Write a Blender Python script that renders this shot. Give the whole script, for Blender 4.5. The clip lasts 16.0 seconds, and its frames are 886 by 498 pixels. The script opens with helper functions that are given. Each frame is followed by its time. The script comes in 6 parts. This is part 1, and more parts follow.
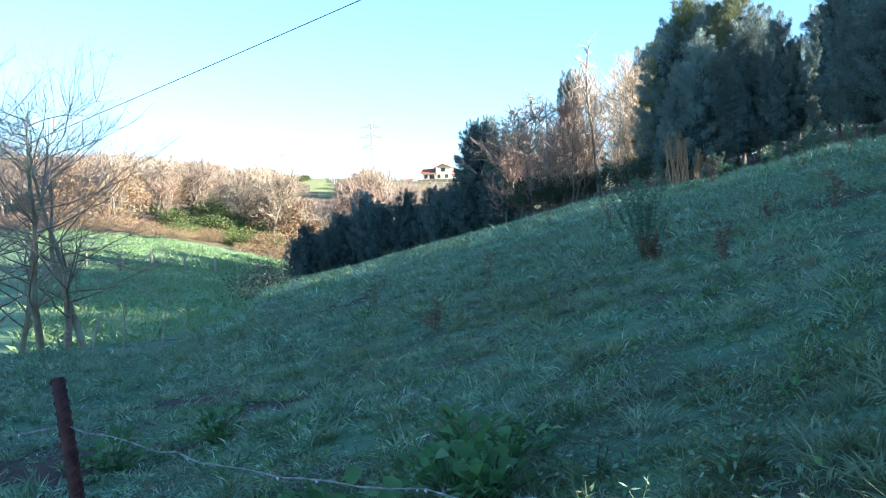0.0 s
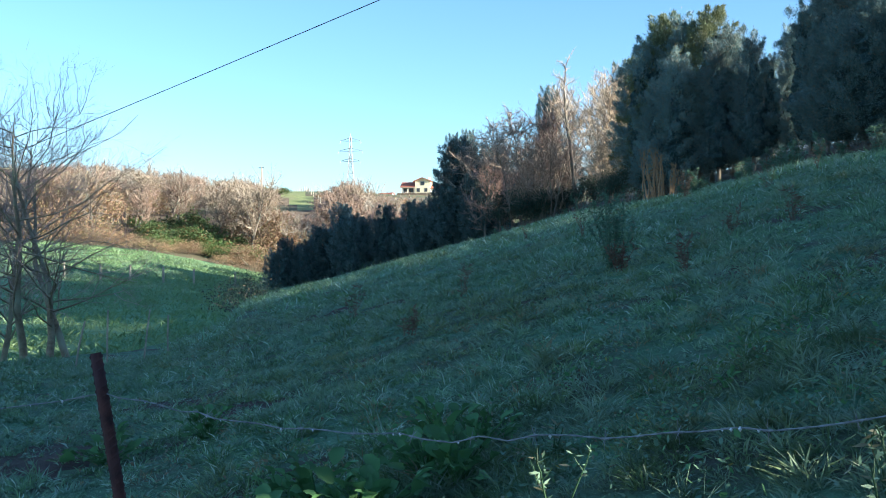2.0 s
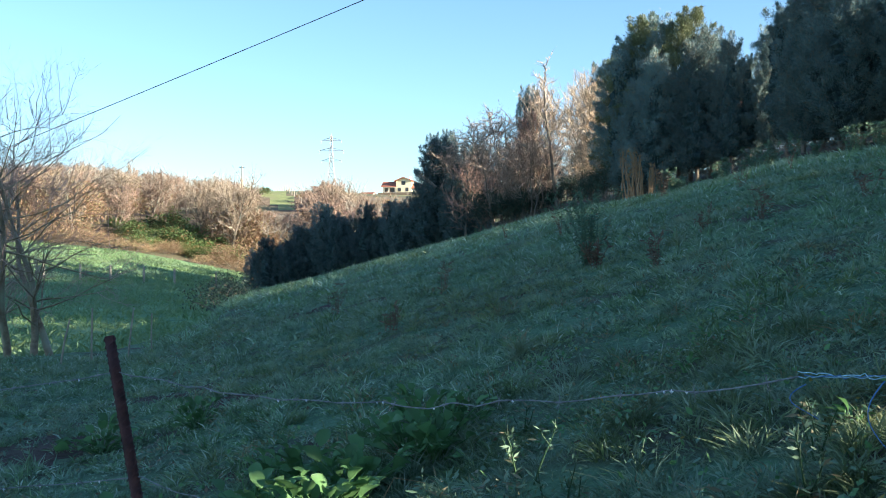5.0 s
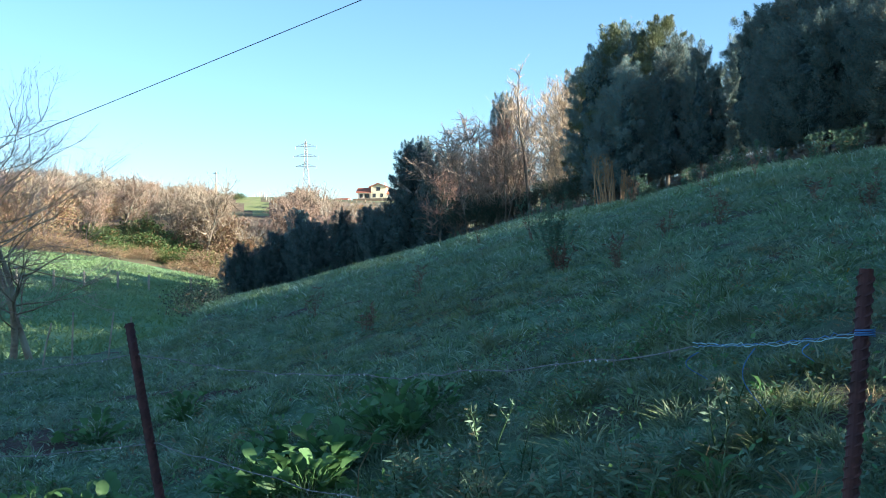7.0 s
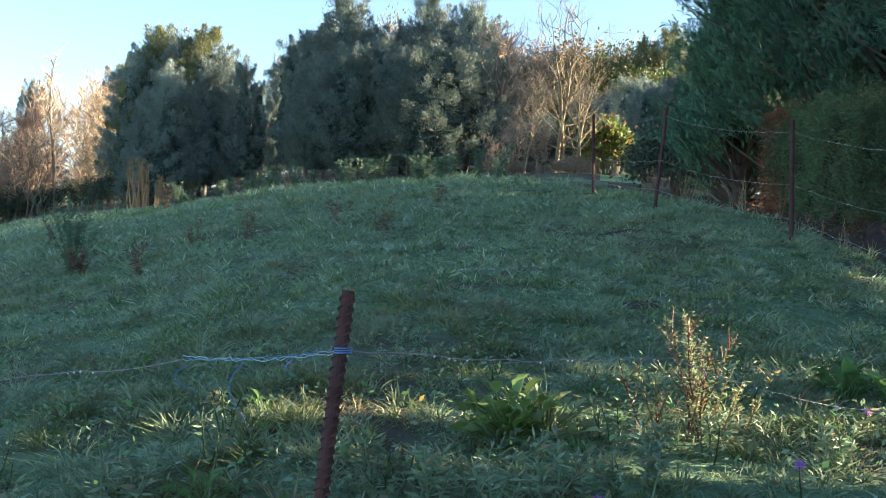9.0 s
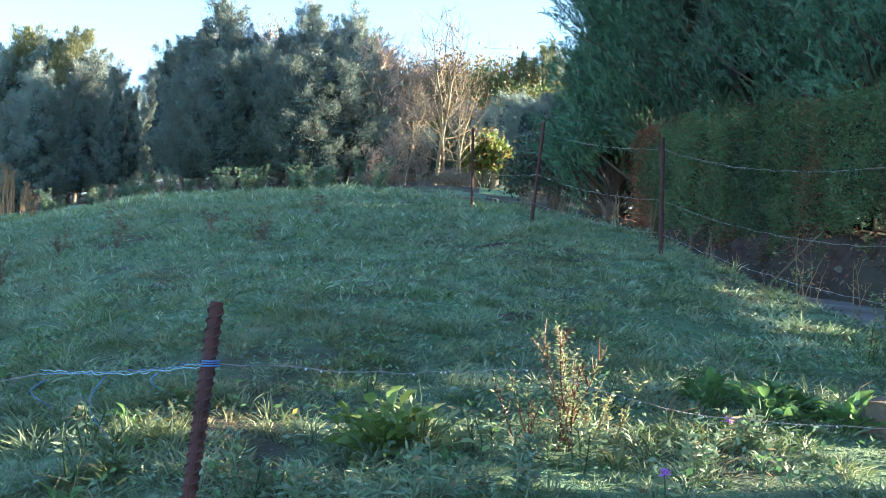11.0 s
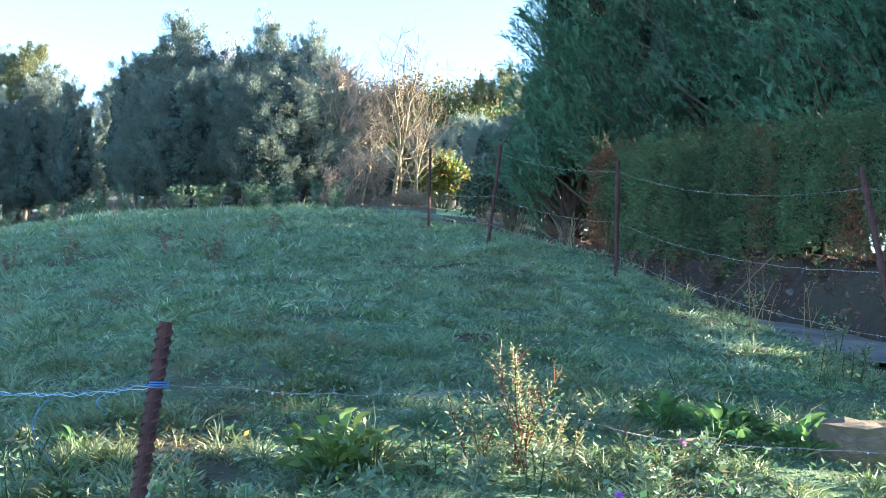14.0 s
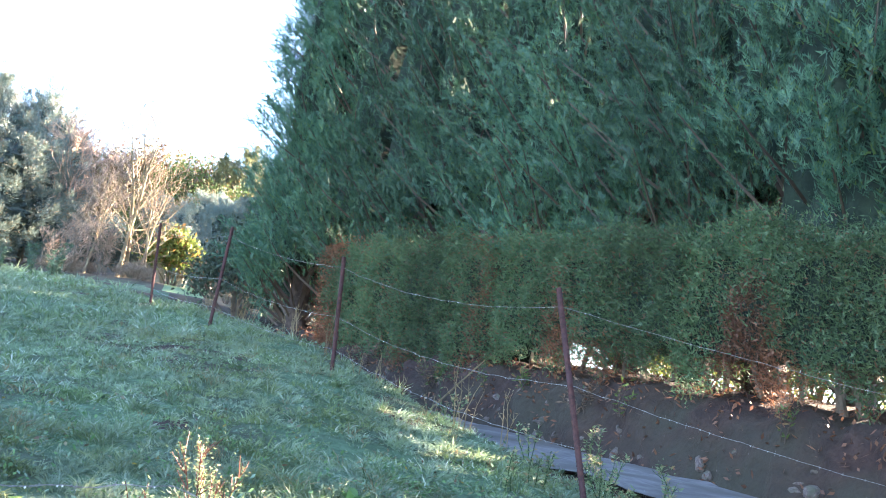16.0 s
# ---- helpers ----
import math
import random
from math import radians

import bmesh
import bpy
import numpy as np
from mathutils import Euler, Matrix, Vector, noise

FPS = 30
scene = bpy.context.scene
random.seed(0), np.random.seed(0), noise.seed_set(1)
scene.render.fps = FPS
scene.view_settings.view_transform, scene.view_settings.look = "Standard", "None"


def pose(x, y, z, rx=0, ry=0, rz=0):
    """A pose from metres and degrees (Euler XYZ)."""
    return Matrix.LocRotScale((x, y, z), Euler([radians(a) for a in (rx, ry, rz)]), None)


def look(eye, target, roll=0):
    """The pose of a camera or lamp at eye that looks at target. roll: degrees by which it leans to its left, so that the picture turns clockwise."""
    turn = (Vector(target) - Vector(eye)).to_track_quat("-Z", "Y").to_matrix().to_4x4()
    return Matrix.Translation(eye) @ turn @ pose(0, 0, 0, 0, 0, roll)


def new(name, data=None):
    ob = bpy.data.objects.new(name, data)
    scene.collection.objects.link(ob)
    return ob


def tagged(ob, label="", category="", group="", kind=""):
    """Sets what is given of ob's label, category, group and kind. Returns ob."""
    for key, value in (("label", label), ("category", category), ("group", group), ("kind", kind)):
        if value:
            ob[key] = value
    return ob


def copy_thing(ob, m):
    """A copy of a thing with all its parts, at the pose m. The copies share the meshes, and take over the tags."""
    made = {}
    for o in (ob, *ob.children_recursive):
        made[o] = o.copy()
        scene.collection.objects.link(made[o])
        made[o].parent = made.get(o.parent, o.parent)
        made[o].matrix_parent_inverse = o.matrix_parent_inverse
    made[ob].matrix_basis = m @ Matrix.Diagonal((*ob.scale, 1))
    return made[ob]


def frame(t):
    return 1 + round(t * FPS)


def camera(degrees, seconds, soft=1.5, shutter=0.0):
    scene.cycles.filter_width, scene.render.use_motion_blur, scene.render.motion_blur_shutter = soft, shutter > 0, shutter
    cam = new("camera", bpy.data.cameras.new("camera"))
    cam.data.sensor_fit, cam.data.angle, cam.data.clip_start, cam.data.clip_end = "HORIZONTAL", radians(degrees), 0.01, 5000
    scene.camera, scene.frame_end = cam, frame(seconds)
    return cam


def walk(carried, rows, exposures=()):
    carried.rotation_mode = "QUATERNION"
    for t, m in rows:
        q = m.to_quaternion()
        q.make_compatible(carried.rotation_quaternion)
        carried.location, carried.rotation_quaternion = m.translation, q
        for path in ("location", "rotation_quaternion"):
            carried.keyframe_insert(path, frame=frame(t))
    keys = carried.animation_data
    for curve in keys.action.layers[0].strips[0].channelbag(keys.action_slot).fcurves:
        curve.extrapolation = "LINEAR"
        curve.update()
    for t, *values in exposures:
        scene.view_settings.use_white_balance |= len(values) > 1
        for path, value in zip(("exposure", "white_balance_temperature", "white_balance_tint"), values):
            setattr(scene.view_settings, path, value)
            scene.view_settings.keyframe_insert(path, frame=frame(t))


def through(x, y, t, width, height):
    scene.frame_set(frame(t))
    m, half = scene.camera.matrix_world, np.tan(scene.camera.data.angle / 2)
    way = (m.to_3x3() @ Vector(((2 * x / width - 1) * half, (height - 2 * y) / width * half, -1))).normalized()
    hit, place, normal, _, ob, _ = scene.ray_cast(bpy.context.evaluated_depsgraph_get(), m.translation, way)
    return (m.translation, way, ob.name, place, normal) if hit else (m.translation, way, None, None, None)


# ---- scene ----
# ---------------------------------------------------------------- camera and walk
EYE = 1.6
cam = camera(47.0, 16.0, soft=1.0)
# seconds, x, y, z from the standing point, yaw, pitch, roll
ROWS = [
    (0.0, -0.441, 0.882, 0.060, 24.22, -0.21, 0.60),
    (0.5, -0.433, 0.885, 0.059, 23.71, -0.26, 0.50),
    (1.0, -0.353, 0.713, 0.045, 23.44, 0.31, 0.40),
    (1.5, -0.293, 0.580, 0.035, 23.21, 0.64, 0.36),
    (2.0, -0.285, 0.565, 0.033, 23.04, 0.55, 0.33),
    (2.5, -0.279, 0.557, 0.031, 22.88, 0.47, 0.33),
    (3.0, -0.276, 0.556, 0.028, 22.63, 0.24, 0.38),
    (3.5, -0.275, 0.559, 0.027, 22.42, 0.15, 0.28),
    (4.0, -0.272, 0.560, 0.028, 22.18, 0.23, 0.37),
    (4.2, -0.270, 0.557, 0.028, 22.11, 0.24, 0.33),
    (5.2, -0.155, 0.272, 0.012, 21.95, 0.62, 0.44),
    (6.3, -0.039, -0.012, -0.005, 21.75, 1.00, 0.55),
    (6.5, -0.039, -0.014, -0.005, 21.49, 0.89, 0.56),
    (7.0, -0.031, -0.010, -0.003, 20.57, 0.84, 0.51),
    (7.5, -0.022, -0.020, -0.003, 16.09, 1.01, 0.08),
    (8.0, -0.004, -0.026, -0.001, 8.80, 1.17, -1.06),
    (8.5, 0.018, -0.012, 0.000, 1.05, 1.49, -2.21),
    (9.0, 0.031, 0.012, 0.002, -5.31, 1.99, -2.91),
    (9.5, 0.039, 0.018, 0.003, -9.17, 2.30, -3.07),
    (10.0, 0.043, 0.014, 0.003, -11.28, 2.79, -3.01),
    (10.2, 0.044, 0.014, 0.003, -11.75, 2.95, -2.99),
    (12.3, 0.045, 0.036, 0.000, -12.28, 2.98, -3.16),
    (12.5, 0.045, 0.038, -0.001, -12.36, 2.97, -3.20),
    (13.0, 0.046, 0.043, -0.001, -12.49, 2.90, -3.08),
    (13.5, 0.051, 0.038, 0.001, -13.54, 3.29, -3.10),
    (14.0, 0.052, 0.033, 0.004, -14.51, 4.28, -3.32),
    (14.5, 0.049, 0.028, 0.007, -15.89, 5.19, -3.78),
    (15.0, 0.053, 0.019, 0.013, -20.01, 6.60, -4.77),
    (15.5, 0.074, -0.020, 0.031, -25.20, 8.71, -5.65),
    (16.0, 0.111, -0.064, 0.036, -29.90, 10.56, -6.64),
]
EXPOSURES = [(0.0, 2.5, 5000, 6), (0.6, 2.5, 5000, 6), (1.0, 1.98, 4950, 5), (1.5, 1.87, 4980, 4), (2.2, 1.9, 4980, 4), (3.5, 1.97, 5400, 8), (4.2, 1.97, 5400, 8), (6.5, 1.92, 5150, 5), (7.0, 1.92, 5150, 5), (8.0, 1.82, 5250, 5), (8.5, 2.22, 6100, 10), (9.0, 2.65, 6250, 11), (10.0, 2.87, 6150, 12), (12.3, 3.5, 5450, 9), (14.5, 3.35, 5770, 9), (15.2, 3.4, 6200, 10), (16.0, 4.2, 6200, 24)]
walk(cam, [(t, pose(x, y, EYE + z, 90 + pitch, roll, yaw)) for t, x, y, z, yaw, pitch, roll in ROWS], EXPOSURES)

# ---------------------------------------------------------------- sky and sun
SUN_AZ, SUN_EL = -91.0, 14.0          # degrees, to the left of +y and above the horizon
world = bpy.data.worlds.new("sky")
scene.world = world
world.use_nodes = True
wn = world.node_tree
sky = wn.nodes.new("ShaderNodeTexSky")
sky.sky_type = "NISHITA"
sky.sun_disc = False
sky.sun_elevation = radians(SUN_EL)
sky.sun_rotation = radians(-SUN_AZ)
sky.air_density, sky.dust_density, sky.ozone_density = 1.0, 0.4, 1.8
wn.links.new(sky.outputs[0], wn.nodes["Background"].inputs[0])
wn.nodes["Background"].inputs[1].default_value = 0.07
sun = new("sun", bpy.data.lights.new("sun", "SUN"))
sun.data.energy, sun.data.angle, sun.data.color = 5.0, radians(0.6), (1.0, 0.80, 0.54)
_d = Vector((-math.sin(radians(SUN_AZ)) * math.cos(radians(SUN_EL)), math.cos(radians(SUN_AZ)) * math.cos(radians(SUN_EL)), math.sin(radians(SUN_EL))))
sun.matrix_basis = look(_d * 50, (0, 0, 0))


# ---------------------------------------------------------------- materials
def nodes_of(name):
    m = bpy.data.materials.new(name)
    m.use_nodes = True
    nt = m.node_tree
    return m, nt, nt.nodes["Principled BSDF"], nt.nodes["Material Output"]


def ramp_between(nt, fac, a, b, lo=0.35, hi=0.65):
    r = nt.nodes.new("ShaderNodeValToRGB")
    r.color_ramp.elements[0].position, r.color_ramp.elements[1].position = lo, hi
    r.color_ramp.elements[0].color, r.color_ramp.elements[1].color = (*a, 1), (*b, 1)
    nt.links.new(fac, r.inputs[0])
    return r.outputs[0]


def blend(nt, fac, a, b):
    n = nt.nodes.new("ShaderNodeMix")
    n.data_type = "RGBA"
    for sock, v in ((n.inputs[0], fac), (n.inputs[6], a), (n.inputs[7], b)):
        if isinstance(v, (int, float)):
            sock.default_value = v
        elif isinstance(v, tuple):
            sock.default_value = (*v, 1)
        else:
            nt.links.new(v, sock)
    return n.outputs[2]


def noise_of(nt, scale, detail=4.0, rough=0.6, coord="Object"):
    n = nt.nodes.new("ShaderNodeTexNoise")
    n.inputs["Scale"].default_value, n.inputs["Detail"].default_value, n.inputs["Roughness"].default_value = scale, detail, rough
    if coord == "Position":
        nt.links.new(nt.nodes.new("ShaderNodeNewGeometry").outputs["Position"], n.inputs["Vector"])
    else:
        nt.links.new(nt.nodes.new("ShaderNodeTexCoord").outputs[coord], n.inputs["Vector"])
    return n.outputs[0]


def bump(nt, bsdf, height, strength, distance):
    b = nt.nodes.new("ShaderNodeBump")
    b.inputs["Strength"].default_value, b.inputs["Distance"].default_value = strength, distance
    nt.links.new(height, b.inputs["Height"])
    nt.links.new(b.outputs[0], bsdf.inputs["Normal"])


def surface(name, a, b, scale, rough=0.8, relief=0.4, depth=0.01, c=None, big=None, metal=0.0, coord="Object"):
    """A solid surface: fine variation from a to b, larger stains of c."""
    m, nt, bs, _ = nodes_of(name)
    fine = noise_of(nt, scale, 6.0, 0.65, coord)
    col = ramp_between(nt, fine, a, b)
    if c:
        col = blend(nt, ramp_between(nt, noise_of(nt, big or scale * 0.15, 3.0, 0.5, coord), (0, 0, 0), (1, 1, 1), 0.45, 0.65), col, c)
    nt.links.new(col, bs.inputs["Base Color"])
    bs.inputs["Roughness"].default_value, bs.inputs["Metallic"].default_value = rough, metal
    bump(nt, bs, fine, relief, depth)
    return m


def leafy(name, a, b, through=0.35, c=None, share=0.0, patch=None, rough=0.6, frost=0.0, frost_scale=0.8, tussock=0.0):
    """Leaves, needles and blades: every piece has its own tone between a and b, some of them c, and patches of frost."""
    m, nt, bs, out = nodes_of(name)
    g = nt.nodes.new("ShaderNodeNewGeometry").outputs["Random Per Island"]
    col = ramp_between(nt, g, a, b, 0.0, 1.0)
    if c:
        col = blend(nt, ramp_between(nt, g, (0, 0, 0), (1, 1, 1), 1.0 - share, 1.001 - share), col, c)
    if patch:
        col = blend(nt, ramp_between(nt, noise_of(nt, 0.35, 3.0, 0.6, "Position"), (0, 0, 0), (0.8, 0.8, 0.8), 0.46, 0.64), col, patch)
    if tussock:
        col = blend(nt, ramp_between(nt, noise_of(nt, tussock, 2.0, 0.5, "Position"), (0, 0, 0), (0.75, 0.75, 0.75), 0.40, 0.60), col, tuple(0.55 * q for q in a))
        col = blend(nt, ramp_between(nt, noise_of(nt, 1.1, 4.0, 0.65, "Position"), (0, 0, 0), (0.55, 0.55, 0.55), 0.54, 0.70), col, (0.26, 0.235, 0.11))
    if frost:
        col = blend(nt, ramp_between(nt, noise_of(nt, frost_scale, 5.0, 0.7, "Position"), (0, 0, 0), (frost, frost, frost), 0.42, 0.72), col, (0.38, 0.51, 0.42))
    rnd = nt.nodes.new("ShaderNodeObjectInfo").outputs["Random"]
    hsv = nt.nodes.new("ShaderNodeHueSaturation")
    mr = nt.nodes.new("ShaderNodeMapRange")
    mr.inputs["To Min"].default_value, mr.inputs["To Max"].default_value = 0.72, 1.25
    nt.links.new(rnd, mr.inputs["Value"])
    nt.links.new(mr.outputs[0], hsv.inputs["Value"])
    nt.links.new(col, hsv.inputs["Color"])
    col = hsv.outputs[0]
    nt.links.new(col, bs.inputs["Base Color"])
    bs.inputs["Roughness"].default_value = rough
    if through:
        tr = nt.nodes.new("ShaderNodeBsdfTranslucent")
        nt.links.new(col, tr.inputs["Color"])
        mix = nt.nodes.new("ShaderNodeMixShader")
        mix.inputs[0].default_value = through
        nt.links.new(bs.outputs[0], mix.inputs[1])
        nt.links.new(tr.outputs[0], mix.inputs[2])
        nt.links.new(mix.outputs[0], out.inputs["Surface"])
    return m


M_TURF = surface("turf_soil", (0.06, 0.125, 0.06), (0.13, 0.235, 0.12), 18.0, 0.95, 0.9, 0.05, (0.06, 0.05, 0.032), 1.2, coord="Position")
M_BLADE = leafy("grass_blade", (0.10, 0.19, 0.07), (0.32, 0.46, 0.21), 0.30, (0.56, 0.64, 0.52), 0.16, (0.20, 0.23, 0.085), 0.5, 0.6, 2.8, 7.0)
M_BLADE_FAR = leafy("grass_tussock", (0.09, 0.17, 0.06), (0.28, 0.42, 0.18), 0.3, (0.50, 0.59, 0.48), 0.14, (0.19, 0.22, 0.085), 0.6, 0.6, 0.9, 2.2)
M_PASTURE = leafy("pasture_blade", (0.15, 0.255, 0.09), (0.31, 0.43, 0.18), 0.3, patch=(0.22, 0.29, 0.10), frost=0.35, frost_scale=0.12)
M_STRAW = leafy("dry_stalk", (0.20, 0.15, 0.08), (0.36, 0.28, 0.15), 0.3)
M_HILLSIDE = surface("hill_undergrowth", (0.10, 0.07, 0.04), (0.22, 0.15, 0.085), 0.35, 1.0, 0.6, 0.4, (0.07, 0.10, 0.035), 0.04, coord="Position")
M_FIELD = surface("pasture_grass", (0.09, 0.18, 0.075), (0.20, 0.32, 0.13), 0.8, 0.95, 0.8, 0.15, (0.13, 0.18, 0.08), 0.10, coord="Position")
M_HILLFIELD = surface("hill_pasture", (0.17, 0.20, 0.06), (0.30, 0.32, 0.11), 0.5, 0.95, 0.8, 0.15, (0.24, 0.22, 0.10), 0.08, coord="Position")
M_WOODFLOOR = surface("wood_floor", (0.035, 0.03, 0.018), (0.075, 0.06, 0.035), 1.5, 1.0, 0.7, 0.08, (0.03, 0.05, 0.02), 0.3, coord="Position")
M_BARK = surface("grey_bark", (0.11, 0.085, 0.065), (0.24, 0.19, 0.15), 9.0, 0.9, 0.7, 0.02, (0.17, 0.17, 0.13), 1.4)
M_DARKBARK = surface("dark_bark", (0.05, 0.035, 0.028), (0.115, 0.085, 0.068), 9.0, 0.95, 0.7, 0.02)
M_TWIG = leafy("bare_twig", (0.32, 0.23, 0.17), (0.54, 0.41, 0.31), 0.0, rough=0.85)
M_TWIG_RED = leafy("reddish_twig", (0.26, 0.15, 0.11), (0.46, 0.30, 0.23), 0.0, rough=0.85)
M_TWIG_PALE = leafy("pale_twig", (0.38, 0.29, 0.20), (0.58, 0.46, 0.33), 0.0, rough=0.85)
# reddish twigs, paled to stand for sunlight that misses the tree
M_TWIG_ROSE_LIT = leafy("sunlit_rosy_twig", (0.40, 0.28, 0.23), (0.62, 0.46, 0.39), 0.0, rough=0.85)
M_BROWNLEAF = leafy("dry_oak_leaf", (0.13, 0.09, 0.05), (0.28, 0.19, 0.105), 0.3, (0.24, 0.20, 0.09), 0.3)
M_SCRUB = leafy("bramble_leaf", (0.05, 0.10, 0.025), (0.13, 0.19, 0.05), 0.3, (0.24, 0.15, 0.06), 0.2)
M_NEEDLE = leafy("conifer_needle", (0.10, 0.16, 0.15), (0.28, 0.37, 0.35), 0.2, (0.28, 0.22, 0.14), 0.16)
M_NEEDLE_GREY = leafy("grey_green_needle", (0.10, 0.155, 0.14), (0.25, 0.33, 0.29), 0.2, (0.27, 0.22, 0.14), 0.12)
# twig and bark of the coppice: orange sunlight painted into both colours
M_SUNLIT_TWIG = leafy("sunlit_twig", (0.30, 0.16, 0.06), (0.50, 0.29, 0.12), 0.15)
M_SUNLIT_BARK = surface("sunlit_bark", (0.34, 0.19, 0.09), (0.52, 0.33, 0.18), 9.0, 0.9, 0.6, 0.02)
M_RUSSET = leafy("russet_leaf", (0.22, 0.135, 0.08), (0.42, 0.27, 0.165), 0.3, (0.28, 0.24, 0.11), 0.25)
M_HILLPALE = leafy("pale_hill_twig", (0.25, 0.215, 0.165), (0.41, 0.355, 0.285), 0.0, rough=0.85)
# lit copy of the bramble leaf, sunlight put into its colour
M_LITSCRUB = leafy("sunlit_shrub_leaf", (0.10, 0.15, 0.035), (0.22, 0.27, 0.07), 0.45, (0.30, 0.18, 0.06), 0.15)
M_CRESTWEED = leafy("crest_weed", (0.075, 0.145, 0.085), (0.17, 0.26, 0.165), 0.25, (0.18, 0.14, 0.08), 0.1)
# needle tone darkened to the shade inside the conifer crowns
M_NEEDLE_SHADE = surface("shaded_inner_needles", (0.022, 0.04, 0.038), (0.075, 0.12, 0.11), 2.6, 1.0, 1.0, 0.25)
M_HILLTWIG = leafy("hill_twig", (0.18, 0.14, 0.10), (0.34, 0.27, 0.195), 0.0, rough=0.85)
M_HILLRED = leafy("reddish_hill_twig", (0.21, 0.145, 0.105), (0.37, 0.26, 0.195), 0.0, rough=0.85)
# conifer needles with the low sun's gold put into the colour
M_NEEDLE_SUNLIT = leafy("sunlit_conifer_needle", (0.11, 0.14, 0.07), (0.25, 0.26, 0.12), 0.25)
M_LAUREL = leafy("laurel_leaf", (0.03, 0.055, 0.035), (0.085, 0.12, 0.075), 0.2, (0.14, 0.09, 0.05), 0.10)
M_EVERGREEN = leafy("evergreen_leaf", (0.06, 0.10, 0.098), (0.19, 0.25, 0.24), 0.2, (0.12, 0.08, 0.05), 0.08)
M_CYPRESS = leafy("cypress_spray", (0.03, 0.095, 0.062), (0.10, 0.215, 0.125), 0.2, (0.10, 0.17, 0.05), 0.08)
M_HEDGE = leafy("hedge_spray", (0.055, 0.115, 0.055), (0.14, 0.22, 0.10), 0.22, (0.20, 0.11, 0.06), 0.08)
M_DEADHEDGE = leafy("dead_hedge_spray", (0.13, 0.055, 0.03), (0.27, 0.13, 0.07), 0.2)
# fill for crowns and hedge, coloured as the shade between the sprays
M_INNER_SHADE = surface("crown_shade", (0.010, 0.022, 0.015), (0.030, 0.052, 0.034), 6.0, 1.0, 0.8, 0.05)
M_RUST = surface("rusty_iron", (0.040, 0.018, 0.017), (0.105, 0.042, 0.036), 38.0, 0.85, 0.5, 0.002, (0.075, 0.036, 0.040), 9.0)
M_PALEBARK = surface("pale_bark", (0.17, 0.125, 0.075), (0.31, 0.24, 0.15), 9.0, 0.9, 0.6, 0.02, (0.34, 0.33, 0.22), 1.4)
M_WIRE = surface("weathered_wire", (0.17, 0.17, 0.17), (0.34, 0.34, 0.34), 60.0, 0.6, 0.2, 0.001)
M_DEW = surface("dew", (0.80, 0.84, 0.86), (0.90, 0.92, 0.94), 5.0, 0.12, 0.0, 0.001)
M_TWINE = leafy("blue_twine", (0.06, 0.15, 0.36), (0.16, 0.30, 0.56), 0.1, (0.42, 0.55, 0.66), 0.4)
M_TWINE_PALE = leafy("bleached_twine", (0.30, 0.48, 0.60), (0.48, 0.66, 0.70), 0.1)
M_CONCRETE = surface("worn_concrete", (0.15, 0.145, 0.14), (0.26, 0.25, 0.24), 9.0, 0.9, 0.5, 0.008, (0.12, 0.11, 0.095), 1.4, coord="Position")
M_ROAD = surface("asphalt", (0.045, 0.045, 0.045), (0.075, 0.072, 0.07), 30.0, 0.9, 0.5, 0.004, (0.06, 0.058, 0.05), 1.0, coord="Position")
M_EARTH = surface("bank_earth", (0.028, 0.015, 0.012), (0.075, 0.042, 0.032), 7.0, 1.0, 1.0, 0.08, (0.05, 0.045, 0.03), 0.9, coord="Position")
M_STONE = surface("sand_stone", (0.115, 0.085, 0.058), (0.21, 0.16, 0.11), 11.0, 0.9, 0.7, 0.02, (0.12, 0.105, 0.08), 4.0)
M_RUBBLE = surface("rubble_stone", (0.08, 0.06, 0.055), (0.22, 0.18, 0.16), 9.0, 0.95, 0.6, 0.015, (0.10, 0.10, 0.07), 2.0)
M_WALL = surface("cream_render", (0.70, 0.62, 0.42), (0.78, 0.70, 0.50), 1.5, 0.9, 0.1, 0.01)
M_WHITE = surface("white_render", (0.72, 0.70, 0.66), (0.80, 0.78, 0.74), 1.5, 0.9, 0.1, 0.01)
M_TILE = surface("red_roof_tile", (0.26, 0.085, 0.05), (0.40, 0.15, 0.09), 2.5, 0.85, 0.4, 0.03)
M_GLASS = surface("dark_window", (0.03, 0.035, 0.045), (0.05, 0.055, 0.065), 3.0, 0.15, 0.0, 0.001)
M_STEEL = surface("galvanised_steel", (0.20, 0.21, 0.22), (0.30, 0.31, 0.32), 2.0, 0.6, 0.1, 0.005, metal=0.3)
M_POSTWOOD = surface("weathered_wood", (0.26, 0.22, 0.17), (0.42, 0.37, 0.29), 9.0, 0.9, 0.5, 0.006)
M_LEAF = leafy("broad_leaf", (0.075, 0.17, 0.06), (0.16, 0.29, 0.10), 0.35, (0.28, 0.22, 0.05), 0.06)
M_WEEDLEAF = leafy("yellowing_weed_leaf", (0.11, 0.19, 0.05), (0.24, 0.34, 0.10), 0.4, (0.42, 0.32, 0.06), 0.12)
M_THISTLE = leafy("thistle_leaf", (0.17, 0.24, 0.11), (0.34, 0.42, 0.22), 0.45, (0.40, 0.31, 0.17), 0.15)
M_SAPLING = leafy("sapling_leaf", (0.03, 0.075, 0.03), (0.07, 0.13, 0.05), 0.3, (0.12, 0.06, 0.035), 0.25)
M_REDSTEM = leafy("red_stem", (0.10, 0.04, 0.03), (0.20, 0.08, 0.05), 0.1)
